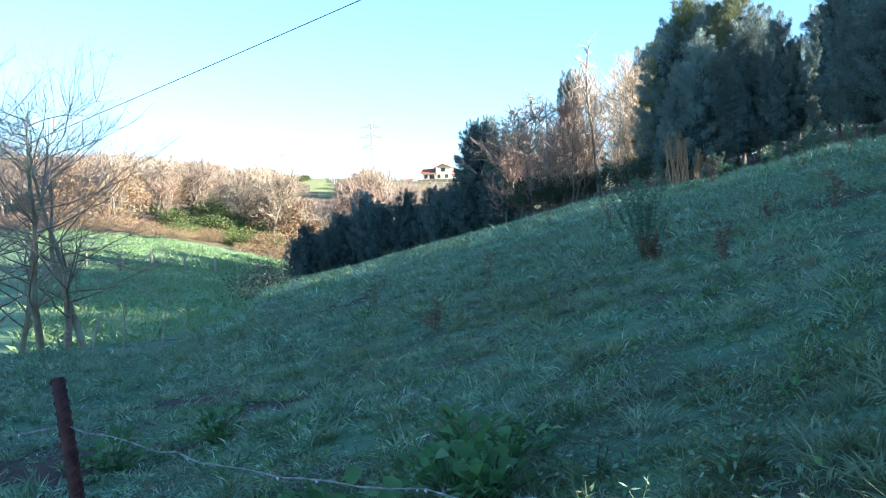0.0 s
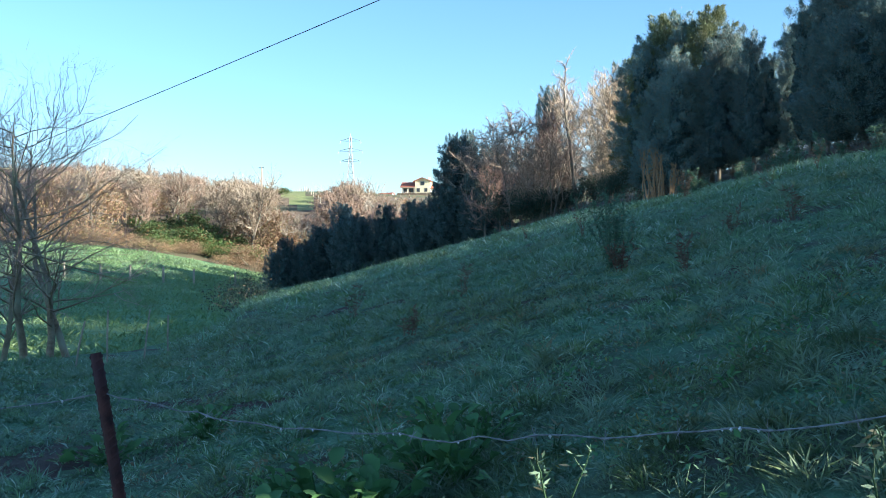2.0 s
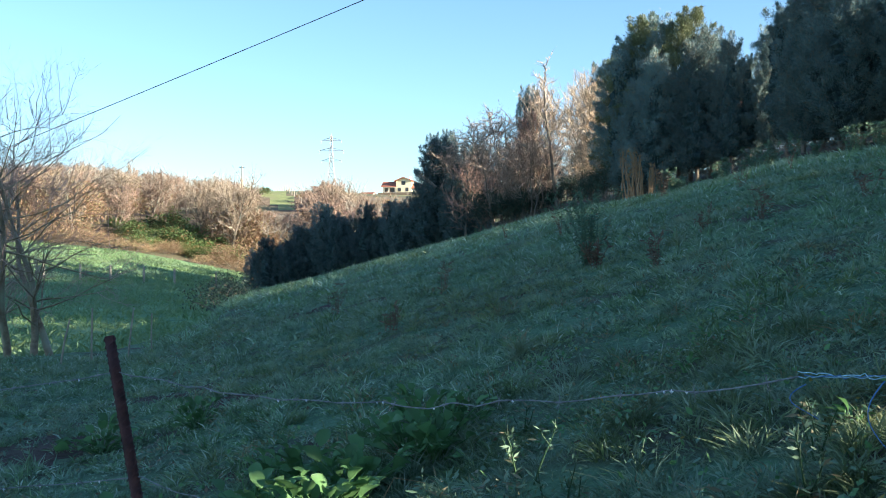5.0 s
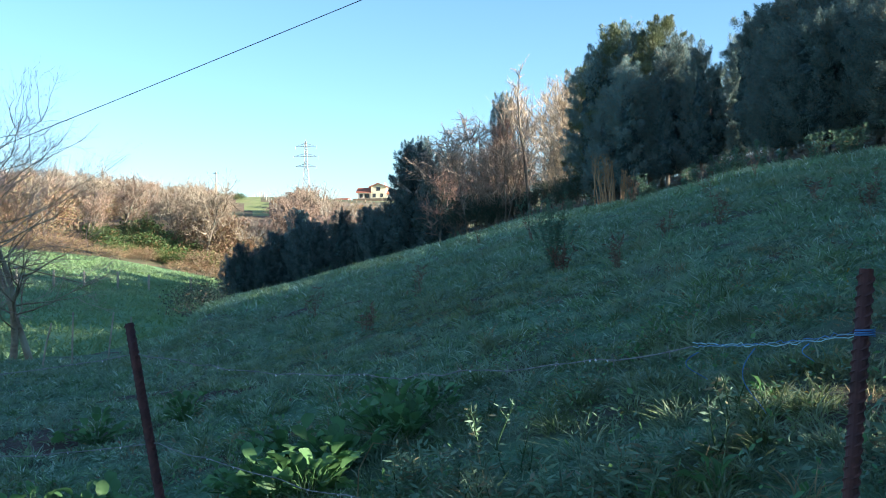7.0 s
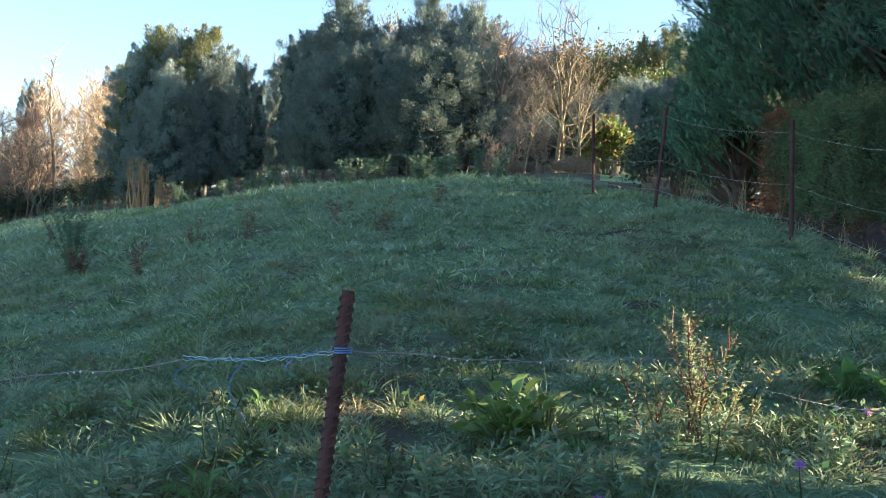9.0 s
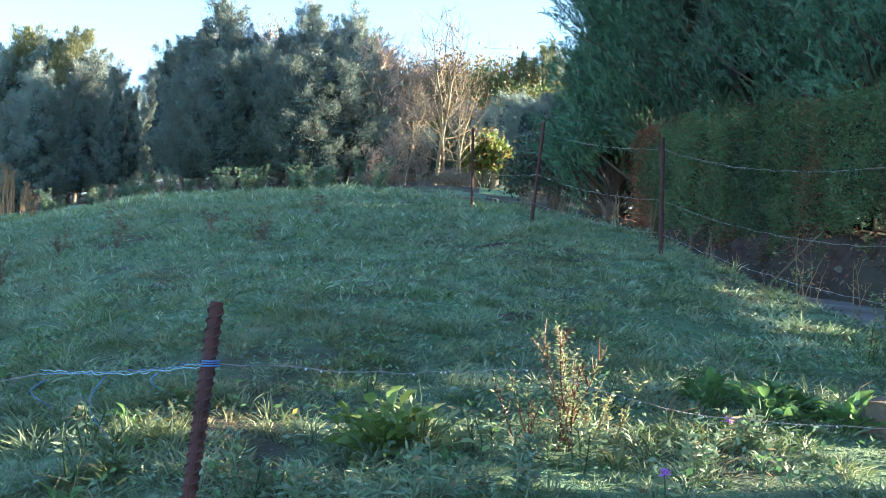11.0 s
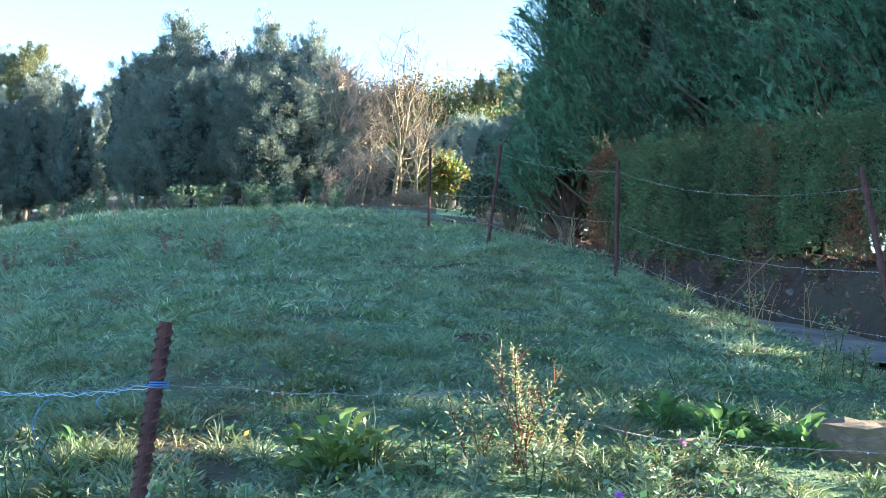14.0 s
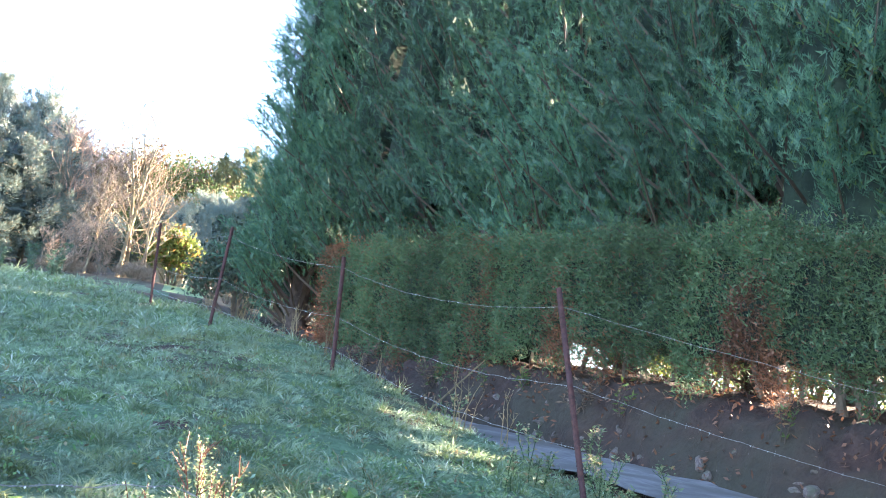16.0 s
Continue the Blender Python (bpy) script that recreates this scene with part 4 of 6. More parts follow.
def build_house():
    at = spot(23.3, 256)
    at.z = EYE + 256 * math.tan(radians(3.62))
    root = tagged(new("house"), "cream and white country house with red tiled roofs", "house")
    root.matrix_basis = Matrix.Translation(at) @ Matrix.Rotation(radians(12), 4, "Z") @ Matrix.Scale(0.74, 4)
    w1, w2, w3, roof, roof2, roof3, base = Geo(), Geo(), Geo(), Geo(), Geo(), Geo(), Geo()
    gable(w1, roof, (-0.5, -3, 0), (4.6, 3, 4.3), 5.3, 1, 0.7)
    gable(w2, roof2, (-5.2, -2.4, 0), (-0.55, 3, 2.5), 4.0, 0, 0.6)
    gable(w3, roof3, (4.65, -2.2, 0), (9.0, 2.6, 1.9), 3.0, 0, 0.6)
    base.box((-6.5, -4.4, -2.6), (9.6, -4.0, 0.3))
    base.box((-6.5, -4.0, -2.6), (9.6, 3.2, -0.05))
    part("wall", w1, M_WALL, root)
    part("wing_wall", w2, M_WHITE, root)
    part("wing_wall", w3, M_WHITE, root)
    for g in (roof, roof2, roof3):
        part("roof", g, M_TILE, root)
    part("terrace_wall", base, M_STONE, root, "stone retaining wall")
    for x, z, w in ((0.6, 0.7, 1.0), (3.2, 0.7, 1.0), (2.0, 2.9, 1.3)):
        window(root, x, -3.0, z, w, 1.2)
    for x, w in ((-4.0, 1.0), (-2.0, 1.6)):
        window(root, x, -2.4, 0.6, w, 1.3)
    window(root, 6.8, -2.2, 0.5, 1.0, 1.0)
    porch = Geo()
    porch.box((-4.9, -4.0, 2.0), (-0.7, -2.45, 2.2))
    for x in (-4.8, -2.8, -0.8):
        porch.box((x, -3.95, -0.05), (x + 0.2, -3.75, 2.0))
    part("porch", porch, M_POSTWOOD, root)
    ch = Geo()
    ch.box((3.3, 0.6, 4.4), (3.9, 1.2, 5.9))
    part("chimney", ch, M_WHITE, root)
    # the neighbour's low roof
    at = spot(25.1, 275)
    r2 = tagged(new("house"), "small white house with a grey-red roof on the ridge", "house")
    r2.matrix_basis = Matrix.Translation(at + Vector((0, 0, 0.2))) @ Matrix.Scale(0.6, 4)
    a, b = Geo(), Geo()
    gable(a, b, (-3.2, -2.5, -0.6), (3.2, 2.5, 1.7), 3.0, 0, 0.4)
    part("wall", a, M_WHITE, r2)
    part("roof", b, M_TILE, r2)
    window(r2, 0.0, -2.5, 0.3, 1.2, 1.0)
    # the house behind the garden conifers
    at = spot(3.6, 86)
    r3 = tagged(new("house"), "white house with a red roof behind dark conifers", "house")
    r3.matrix_basis = Matrix.Translation(at)
    a, b = Geo(), Geo()
    gable(a, b, (-3.0, 0, -0.5), (3.0, 6, 3.6), 4.9, 0, 0.5)
    part("wall", a, M_WHITE, r3)
    part("roof", b, M_TILE, r3)
    window(r3, -0.6, 0, 1.2, 1.1, 1.3)
    window(r3, 1.4, 0, 1.2, 1.1, 1.3)


def build_pylon():
    at = spot(27.1, 420)
    root = tagged(new("pylon"), "tall lattice steel electricity pylon on the ridge", "pylon")
    root.matrix_basis = Matrix.Translation(at) @ Matrix.Rotation(radians(20), 4, "Z")
    H = EYE + 420 * math.tan(radians(7.0)) - at.z
    g = Geo()
    levels = 12
    z = np.linspace(0, H * 0.97, levels + 1)
    w = np.interp(z / H, [0, 0.7, 1], [2.7, 0.7, 0.3])
    for sx in (-1, 1):
        for sy in (-1, 1):
            g.tube(np.column_stack([sx * w, sy * w, z]), np.full(levels + 1, 0.12), 4)
    for k in range(levels):
        c = [(-1, -1), (1, -1), (1, 1), (-1, 1)]
        for q in range(4):
            a, b = c[q], c[(q + 1) % 4]
            for p0, p1, i0, i1 in ((a, b, k, k + 1), (b, a, k, k + 1), (a, b, k, k)):
                g.tube([[p0[0] * w[i0], p0[1] * w[i0], z[i0]], [p1[0] * w[i1], p1[1] * w[i1], z[i1]]], [0.075, 0.075], 3, False)
    part("mast", g, M_STEEL, root)
    for zz, half in ((0.70, 4.2), (0.81, 5.0), (0.92, 4.2)):
        a = Geo()
        zl = zz * H
        ww = float(np.interp(zz, [0, 0.7, 1], [2.7, 0.7, 0.3]))
        for s in (-1, 1):
            for dy in (-1, 1):
                a.tube([[0, dy * ww, zl], [s * half, 0, zl + 0.1]], [0.09, 0.07], 4)
                a.tube([[0, dy * ww, zl + 1.3], [s * half, 0, zl + 0.1]], [0.08, 0.06], 4)
            a.tube([[s * half, 0, zl + 0.1], [s * half, 0, zl - 1.1]], [0.1, 0.1], 5)
        part("cross_arm", a, M_STEEL, root)
    p = Geo()
    p.tube([[0, 0, H * 0.96], [0, 0, H]], [0.25, 0.06], 4)
    part("peak", p, M_STEEL, root)


def build_pole():
    at = spot(32.0, 243)
    root = tagged(new("utility_pole"), "thin wooden utility pole on the hilltop", "pole")
    root.matrix_basis = Matrix.Translation(at)
    h = tall(32.0, 243, 5.15)
    g = Geo()
    g.tube([[0, 0, -0.5], [0, 0, h * 0.5], [0, 0, h]], [0.22, 0.2, 0.17], 8)
    part("shaft", g, M_POSTWOOD, root)
    a = Geo()
    a.box((-0.75, -0.07, h - 0.35), (0.75, 0.07, h - 0.2))
    for x in (-0.65, 0, 0.65):
        a.tube([[x, 0, h - 0.2], [x, 0, h + 0.05]], [0.06, 0.05], 6)
    part("cross_arm", a, M_STEEL, root)


def build_cable():
    p, q = aloft(23.7, 15.2, 24.0), aloft(41.0, 7.6, 32.0)
    a, b = p - (q - p) * 1.6, q + (q - p) * 2.2
    t = np.linspace(0, 1, 60)[:, None]
    pts = a + (b - a) * t
    pts[:, 2] -= 0.25 * (4 * t * (1 - t))[:, 0]
    g = Geo()
    g.tube(pts, np.full(60, 0.011), 5)
    ob = part("overhead_cable", g, M_CABLE)
    tagged(ob, "single black overhead cable crossing the sky", "cable")


build_house()
build_pylon()
build_pole()
build_cable()


def field_post(az, r, h, wide=0.07, lean=0.0):
    rg = np.random.default_rng(int(abs(az) * 100 + r))
    g = Geo()
    g.tube([[0, 0, -0.2], [lean * h * 0.5, 0.01, h * 0.5], [lean * h, 0, h]], [wide, wide * 0.95, wide * 0.85], 7)
    ob = part("fence_post", g, M_POSTWOOD)
    ob.matrix_basis = Matrix.Translation(spot(az, r)) @ Matrix.Rotation(rg.uniform(0, 6), 4, "Z")
    return tagged(ob, "weathered grey wooden fence post in the pasture", "fence post", "posts of the pasture fences")


for az in (31.6, 33.4, 35.6, 37.2, 38.9, 40.4, 42.2):
    field_post(az, 76, 1.15, 0.09)
for k in range(12):
    field_post(30.2 - 0.13 * k, 256 - 5.0 * k, 1.3, 0.12)
for az in (25.9, 26.4, 26.9, 27.6):
    field_post(az, 262, 1.5, 0.14)
for az, r, h, lean in ((39.6, 15.0, 0.75, 0.02), (41.2, 14.2, 0.6, 0.25), (37.9, 15.5, 0.75, -0.2), (36.6, 16.0, 0.6, 0.0), (10.2, 46, 1.1, 0.0)):
    field_post(az, r, h, 0.014, lean)


# ---------------------------------------------------------------- the rusty fence
def rebar(name, foot, top, radius, label, ribs=1.0):
    """A length of ribbed bar driven into the ground."""
    foot, top = np.array(foot, float), np.array(top, float)
    d = unit(top - foot)
    ln = float(np.linalg.norm(top - foot))
    root = tagged(new(name), label, "fence post", "posts of the barbed-wire fence")
    root.matrix_basis = Matrix.Translation(Vector(foot)) @ Vector(d).to_track_quat("Z", "Y").to_matrix().to_4x4()
    g = Geo()
    k = 12
    g.tube(np.column_stack([np.zeros(k), np.zeros(k), np.linspace(0, ln, k)]), radius * np.array([1] * (k - 1) + [0.93]), 12)
    part("shaft", g, M_RUST, root, smooth=False)
    if ribs:
        r = Geo()
        step = radius * 1.45
        z = step
        while z < ln - step:
            for s in (0, math.pi):
                a = np.linspace(s + 0.25, s + math.pi - 0.25, 8)
                pts = np.column_stack([np.cos(a) * radius, np.sin(a) * radius, z + (a - s) * radius * 0.6])
                r.tube(pts, ribs * radius * np.array([0.08, 0.19, 0.24, 0.24, 0.24, 0.24, 0.19, 0.08]), 4)
            z += step
        part("ribs", r, M_RUST, root, "slanting ribs")
    return root


def under(p, deep=0.25):
    return float(ground(p[0], p[1])) - deep


def post(top, foot_xy, radius, label, ribs=1.0):
    foot = (foot_xy[0], foot_xy[1], under(foot_xy))
    return rebar("rebar_post", foot, top, radius, label, ribs)


def sagging(a, b, sag, n=26, rng=None, jitter=0.0):
    a, b = np.array(a, float), np.array(b, float)
    t = np.linspace(0, 1, n)[:, None]
    p = a + (b - a) * t
    p[:, 2] -= sag * 4 * (t * (1 - t))[:, 0]
    if rng is not None:
        p[1:-1] += rng.normal(size=(n - 2, 3)) * jitter
    return p


def barbed(points, label, radius=0.0008, gap=0.11, seed=0):
    """Two twisted strands with barbs along a line of points."""
    pts = np.concatenate(points) if isinstance(points, list) else points
    seg = np.linalg.norm(np.diff(pts, axis=0), axis=1)
    s = np.concatenate([[0], np.cumsum(seg)])
    n = int(min(900, s[-1] / 0.012))
    u = np.linspace(0, s[-1], n)
    line = np.column_stack([np.interp(u, s, pts[:, k]) for k in range(3)])
    rg = np.random.default_rng(seed)
    root = tagged(new("barbed_wire"), label, "wire", "strands of the barbed-wire fence")
    tang = unit(np.gradient(line, axis=0))
    a = unit(np.cross(tang, [0, 0, 1.0]))
    b = np.cross(tang, a)
    for ph in (0, math.pi):
        th = (u / 0.05 * 6.283 + ph)[:, None]
        g = Geo()
        g.tube(line + (a * np.cos(th) + b * np.sin(th)) * radius * 0.9, np.full(n, radius), 4, False)
        part("strand", g, M_WIRE, root)
    g = Geo()
    for d in np.arange(gap * 0.5, s[-1], gap):
        k = int(d / s[-1] * (n - 1))
        for q in range(2):
            w = unit(a[k] * rg.normal() + b[k] * rg.normal()) * 0.016
            g.tube([line[k] - w, line[k], line[k] + w], [radius * 0.3, radius * 0.8, radius * 0.3], 4, False)
        g.tube([line[k] - tang[k] * 0.006, line[k] + tang[k] * 0.006], [radius * 2.4] * 2, 5)
    tagged(part("barb", g, M_WIRE, root, "short twisted barbs"), kind="stuff")
    n = int(s[-1] / 0.10)
    at = line[rg.integers(0, len(line), n)] - [0, 0, radius * 2]
    r = rg.uniform(0.0014, 0.0034, n)[:, None]
    dew = Geo()
    corner = np.array([[1, 0, 0], [0, 1, 0], [-1, 0, 0], [0, -1, 0], [0, 0, 1], [0, 0, -1.4]])
    i = np.arange(n)[:, None] * 6
    dew.add(at[:, None] + corner[None] * r[:, None], np.zeros((0, 3), int))
    for q in range(4):
        dew.f += [i + [[q, (q + 1) % 4, 4]], i + [[(q + 1) % 4, q, 5]]]
    tagged(part("dew", dew, M_DEW, root, "bright dew drops", smooth=True), kind="stuff")
    return root


def abs_z(p):
    return np.array([p[0], p[1], EYE + p[2]])


LPOST_TOP, LPOST_FOOT = abs_z((-1.67, 2.11, -0.145)), (-1.47, 2.11)
REBAR_TOP, REBAR_FOOT = abs_z((0.032, 1.80, -0.017)), (-0.05, 1.82)
P4_TOP, P4_FOOT = abs_z((3.31, 4.43, 0.91)), (3.40, 4.06)
P3_TOP, P3_FOOT = abs_z((3.22, 7.21, 1.34)), (3.29, 7.29)
P2_TOP, P2_FOOT = abs_z((3.24, 10.33, 1.97)), (3.16, 10.4)
P1_TOP, P1_FOOT = abs_z((3.31, 13.9, 2.48)), (3.36, 13.9)
post(LPOST_TOP, LPOST_FOOT, 0.0115, "leaning rusty reinforcing-bar fence post", 0.6)
post(REBAR_TOP, REBAR_FOOT, 0.0122, "rusty ribbed reinforcing-bar fence post with blue twine")
post(P4_TOP, P4_FOOT, 0.016, "tall leaning rusty iron fence post in the sun", 0.5)
post(P3_TOP, P3_FOOT, 0.017, "straight rusty iron fence post beside the lane", 0.5)
post(P2_TOP, P2_FOOT, 0.017, "leaning rusty iron fence post beside the lane")
post(P1_TOP, P1_FOOT, 0.017, "rusty iron fence post on the crest of the meadow")


def on(top, foot_xy, share):
    """A point down a post, by its share of the way from the top to the ground."""
    foot = np.array([foot_xy[0], foot_xy[1], float(ground(*foot_xy))])
    return np.array(top) + (foot - np.array(top)) * share


rw = np.random.default_rng(5)
L1, R1 = LPOST_TOP + [0.02, 0, -0.075], REBAR_TOP + [-0.012, 0.0, -0.105]
TW = abs_z((-0.262, 1.93, -0.160))
barbed(sagging(L1, TW, 0.055, 30, rw, 0.004), "thin rusty barbed wire hung with dew between posts", seed=1)
barbed(sagging(L1, abs_z((-3.4, 1.9, -0.33)), 0.05, 20, rw, 0.003), "barbed wire running off from the leaning post", seed=2)
barbed(sagging(REBAR_TOP + [0.012, 0, -0.105], abs_z((0.78, 2.3, -0.14)), 0.012, 20, rw, 0.002), "barbed wire beyond the twine-tied post", seed=3)
barbed([sagging(abs_z((0.78, 2.3, -0.14)), abs_z((1.25, 2.42, -0.25)), 0.012, 12, rw, 0.002), sagging(abs_z((1.25, 2.42, -0.25)), abs_z((2.95, 2.2, -0.20)), 0.03, 24, rw, 0.002)[1:]], "slack barbed wire drooping through the weeds", seed=4)
L2, R2 = on(LPOST_TOP, LPOST_FOOT, 0.42), on(REBAR_TOP, REBAR_FOOT, 0.62)
barbed(sagging(L2, R2 + [-0.012, 0, 0], 0.05, 30, rw, 0.004), "lower barbed wire in the grass", seed=5)
barbed(sagging(L2, abs_z((-3.4, 2.0, -0.55)), 0.04, 20, rw, 0.003), "lower barbed wire in the grass", seed=6)
for share, sag in ((0.09, 0.10), (0.52, 0.09), (0.80, 0.07)):
    q4, q3, q2, q1 = on(P4_TOP, P4_FOOT, share if share < 0.5 else share - 0.06), on(P3_TOP, P3_FOOT, share), on(P2_TOP, P2_FOOT, share), on(P1_TOP, P1_FOOT, share)
    barbed(sagging(q4, q3, sag, 30, rw, 0.003), "old barbed wire along the lane fence", gap=0.14, seed=7)
    barbed(sagging(q3, q2, sag * 0.6, 24, rw, 0.003), "old barbed wire along the lane fence", gap=0.2, seed=8)
    barbed(sagging(q2, q1, sag * 0.5, 24, rw, 0.003), "old barbed wire along the lane fence", gap=0.25, seed=9)
q4 = on(P4_TOP, P4_FOOT, 0.09)
barbed(sagging(q4, abs_z((4.9, 2.9, 0.42)), 0.02, 30, rw, 0.003), "barbed wire running down from the tall leaning post", seed=10)
barbed(sagging(on(P4_TOP, P4_FOOT, 0.46), abs_z((4.9, 2.9, -0.02)), 0.03, 30, rw, 0.003), "lower barbed wire from the tall leaning post", seed=11)


def build_twine():
    rg = np.random.default_rng(3)
    root = tagged(new("twine"), "bright blue baler twine tied to the rusty post", "twine")
    for k in range(3):
        g = Geo()
        p = sagging(R1 + rg.normal(size=3) * 0.003, TW + rg.normal(size=3) * 0.003, 0.006 + 0.005 * k * rg.uniform(), 40, rg, 0.0018)
        g.tube(p, np.full(40, 0.0008), 5)
        part("strand", g, M_TWINE if k % 2 else M_TWINE_PALE, root)
    k = Geo()
    th = np.linspace(0, 6.283 * 3, 50)
    at = REBAR_TOP + [-0.004, 0, -0.105]
    k.tube(np.column_stack([at[0] + 0.0155 * np.cos(th), at[1] + 0.0155 * np.sin(th), at[2] + np.linspace(-0.006, 0.006, 50)]), np.full(50, 0.0014), 5)
    part("binding", k, M_TWINE, root)
    for u, n, ln in ((0.28, 6, 0.03), (0.60, 7, 0.115), (0.97, 6, 0.05)):
        t = Geo()
        p0 = R1 + (TW - R1) * u - [0, 0, 0.012]
        z = np.linspace(0, 1, 14)
        curl = 0.022 * np.sin(z * 4.0) * (1 if u > 0.4 else 0.5)
        t.tube(np.column_stack([p0[0] - curl - 0.0 * z, p0[1] - 0.01 * np.sin(z * 3), p0[2] - ln * z]), np.linspace(0.0011, 0.0007, 14), 5)
        part("loose_end", t, M_TWINE, root)


build_twine()


# ---------------------------------------------------------------- lane, bank and hedge
def build_lane():
    ys = np.arange(-4, 16.6, 0.25)
    xs = np.linspace(3.98, 5.32, 9)
    X, Y = np.meshgrid(xs, ys, indexing="ij")
    Z = EYE + lane_level(Y) + 0.035 + 0.012 * wave(X, Y, 9, 0.9)
    X = X + 0.06 * wave(Y, Y * 0.3, 14, 1.3) * (np.abs(X - 4.65) > 0.6)
    n, k = X.shape
    g = Geo()
    i, j = np.meshgrid(np.arange(n - 1), np.arange(k - 1), indexing="ij")
    g.add(np.stack([X, Y, Z], -1), np.stack([i * k + j, (i + 1) * k + j, (i + 1) * k + j + 1, i * k + j + 1], -1).reshape(-1, 4))
    g.add(np.stack([X[[0, -1]], Y[[0, -1]], Z[[0, -1]] - 0.25], -1), np.zeros((0, 4), int))
    ob = part("lane", g, M_CONCRETE, smooth=True)
    tagged(ob, "narrow worn concrete lane between meadow and hedge bank", "path", kind="structure")
    # earth bank
    ys = np.arange(-5, 16.4, 0.16)
    prof = [(5.15, -0.1), (5.28, 0.10), (5.38, 0.30), (5.46, 0.48), (5.60, 0.60), (5.9, 0.66), (6.6, 0.70), (8.5, 0.70)]
    b = Geo()
    P = np.array([[[x + 0.07 * wave(y * 2, i * 1.7, 21, 1.2) * (i < 6), y, EYE + lane_level(y) + z + 0.06 * wave(y, i * 2.0, 22, 0.5) * (0 < i)] for y in ys] for i, (x, z) in enumerate(prof)])
    n, k = P.shape[:2]
    i, j = np.meshgrid(np.arange(n - 1), np.arange(k - 1), indexing="ij")
    b.add(P, np.stack([i * k + j, (i + 1) * k + j, (i + 1) * k + j + 1, i * k + j + 1], -1).reshape(-1, 4))
    bank = part("earth_bank", b, M_EARTH, smooth=True)
    tagged(bank, "crumbling brown earth and stone bank below the hedge", "bank", kind="structure")
    rg = np.random.default_rng(8)
    meshes = []
    for s in range(5):
        me = boulder(0.5, 200 + s)
        me.materials.append(M_RUBBLE)
        meshes.append(me)
    for q in range(260):
        y = rg.uniform(2.2, 14)
        u = rg.uniform(0, 1)
        x = 5.25 + 0.28 * u
        st = new("stone", meshes[q % 5])
        s = 0.03 + 0.11 * rg.uniform() ** 2
        st.matrix_basis = Matrix.Translation((x + 0.02, y, EYE + lane_level(y) + 0.05 + 0.45 * u)) @ Euler((rg.uniform(0, 6), rg.uniform(0, 6), rg.uniform(0, 6))).to_matrix().to_4x4() @ Matrix.Diagonal((s, s * 1.3, s * 0.7, 1))
        st.parent = bank
    n = 5200
    y, u = rg.uniform(1.5, 15, n), rg.uniform(0, 1, n) ** 0.7
    x = np.interp(u, np.linspace(0, 1, len(prof)), [q[0] for q in prof])
    z = EYE + lane_level(y) + np.interp(u, np.linspace(0, 1, len(prof)), [q[1] for q in prof]) + 0.03
    ok = wave(y, z * 2, 91, 0.9) + 0.6 * rg.normal(size=n) > 0
    p = np.column_stack([x, y, z])[ok]
    way = unit(rg.normal(size=p.shape) + [-0.4, 0, -0.2])
    lv = Geo()
    lv.blades(p, way, sideways(way, rg), rg.uniform(0.03, 0.08, len(p)), rg.uniform(0.012, 0.03, len(p)))
    tagged(part("leaf_litter", lv, M_DEADHEDGE), "fallen brown sprays and leaves on the bank", "leaves", kind="stuff")


def boulder(size, seed):
    """A rough stone, flattened on some sides, about 150 triangles."""
    bm = bmesh.new()
    bmesh.ops.create_icosphere(bm, subdivisions=2, radius=size)
    r = np.random.default_rng(seed)
    cuts = unit(r.normal(size=(7, 3)))
    for v in bm.verts:
        p = np.array(v.co)
        for c in cuts:
            d = p @ c - size * 0.72
            if d > 0:
                p = p - c * d
        v.co = p * (1 + 0.05 * r.normal())
    me = bpy.data.meshes.new("stone")
    bm.to_mesh(me)
    bm.free()
    return me


build_lane()


def build_block():
    bm = bmesh.new()
    bmesh.ops.create_cube(bm, size=1)
    bmesh.ops.subdivide_edges(bm, edges=bm.edges[:], cuts=5, use_grid_fill=True)
    for v in bm.verts:
        p = Vector(v.co)
        rnd = 0.93 + 0.07 * (1 - max(abs(p.x), abs(p.y), abs(p.z)) * 2 + 0)
        q = p.normalized() * 0.62
        v.co = p * 0.62 + q * 0.33 + Vector((noise.noise(p * 3.1), noise.noise(p * 3.1 + Vector((7, 0, 0))), noise.noise(p * 3.1 + Vector((0, 9, 0))))) * 0.11
        v.co *= rnd
    me = bpy.data.meshes.new("stone_block")
    bm.to_mesh(me)
    bm.free()
    me.materials.append(M_STONE)
    ob = new("stone_block", me)
    x, y = 2.18, 2.86
    ob.matrix_basis = Matrix.Translation((x, y, float(ground(x, y)) + 0.03)) @ Matrix.Rotation(radians(-34), 4, "Z") @ Matrix.Rotation(radians(-3), 4, "Y") @ Matrix.Diagonal((0.36, 0.26, 0.21, 1))
    tagged(ob, "rough tan stone block lying in the grass", "stone")


build_block()

CYPRESS = "row of tall cypress above the lane"


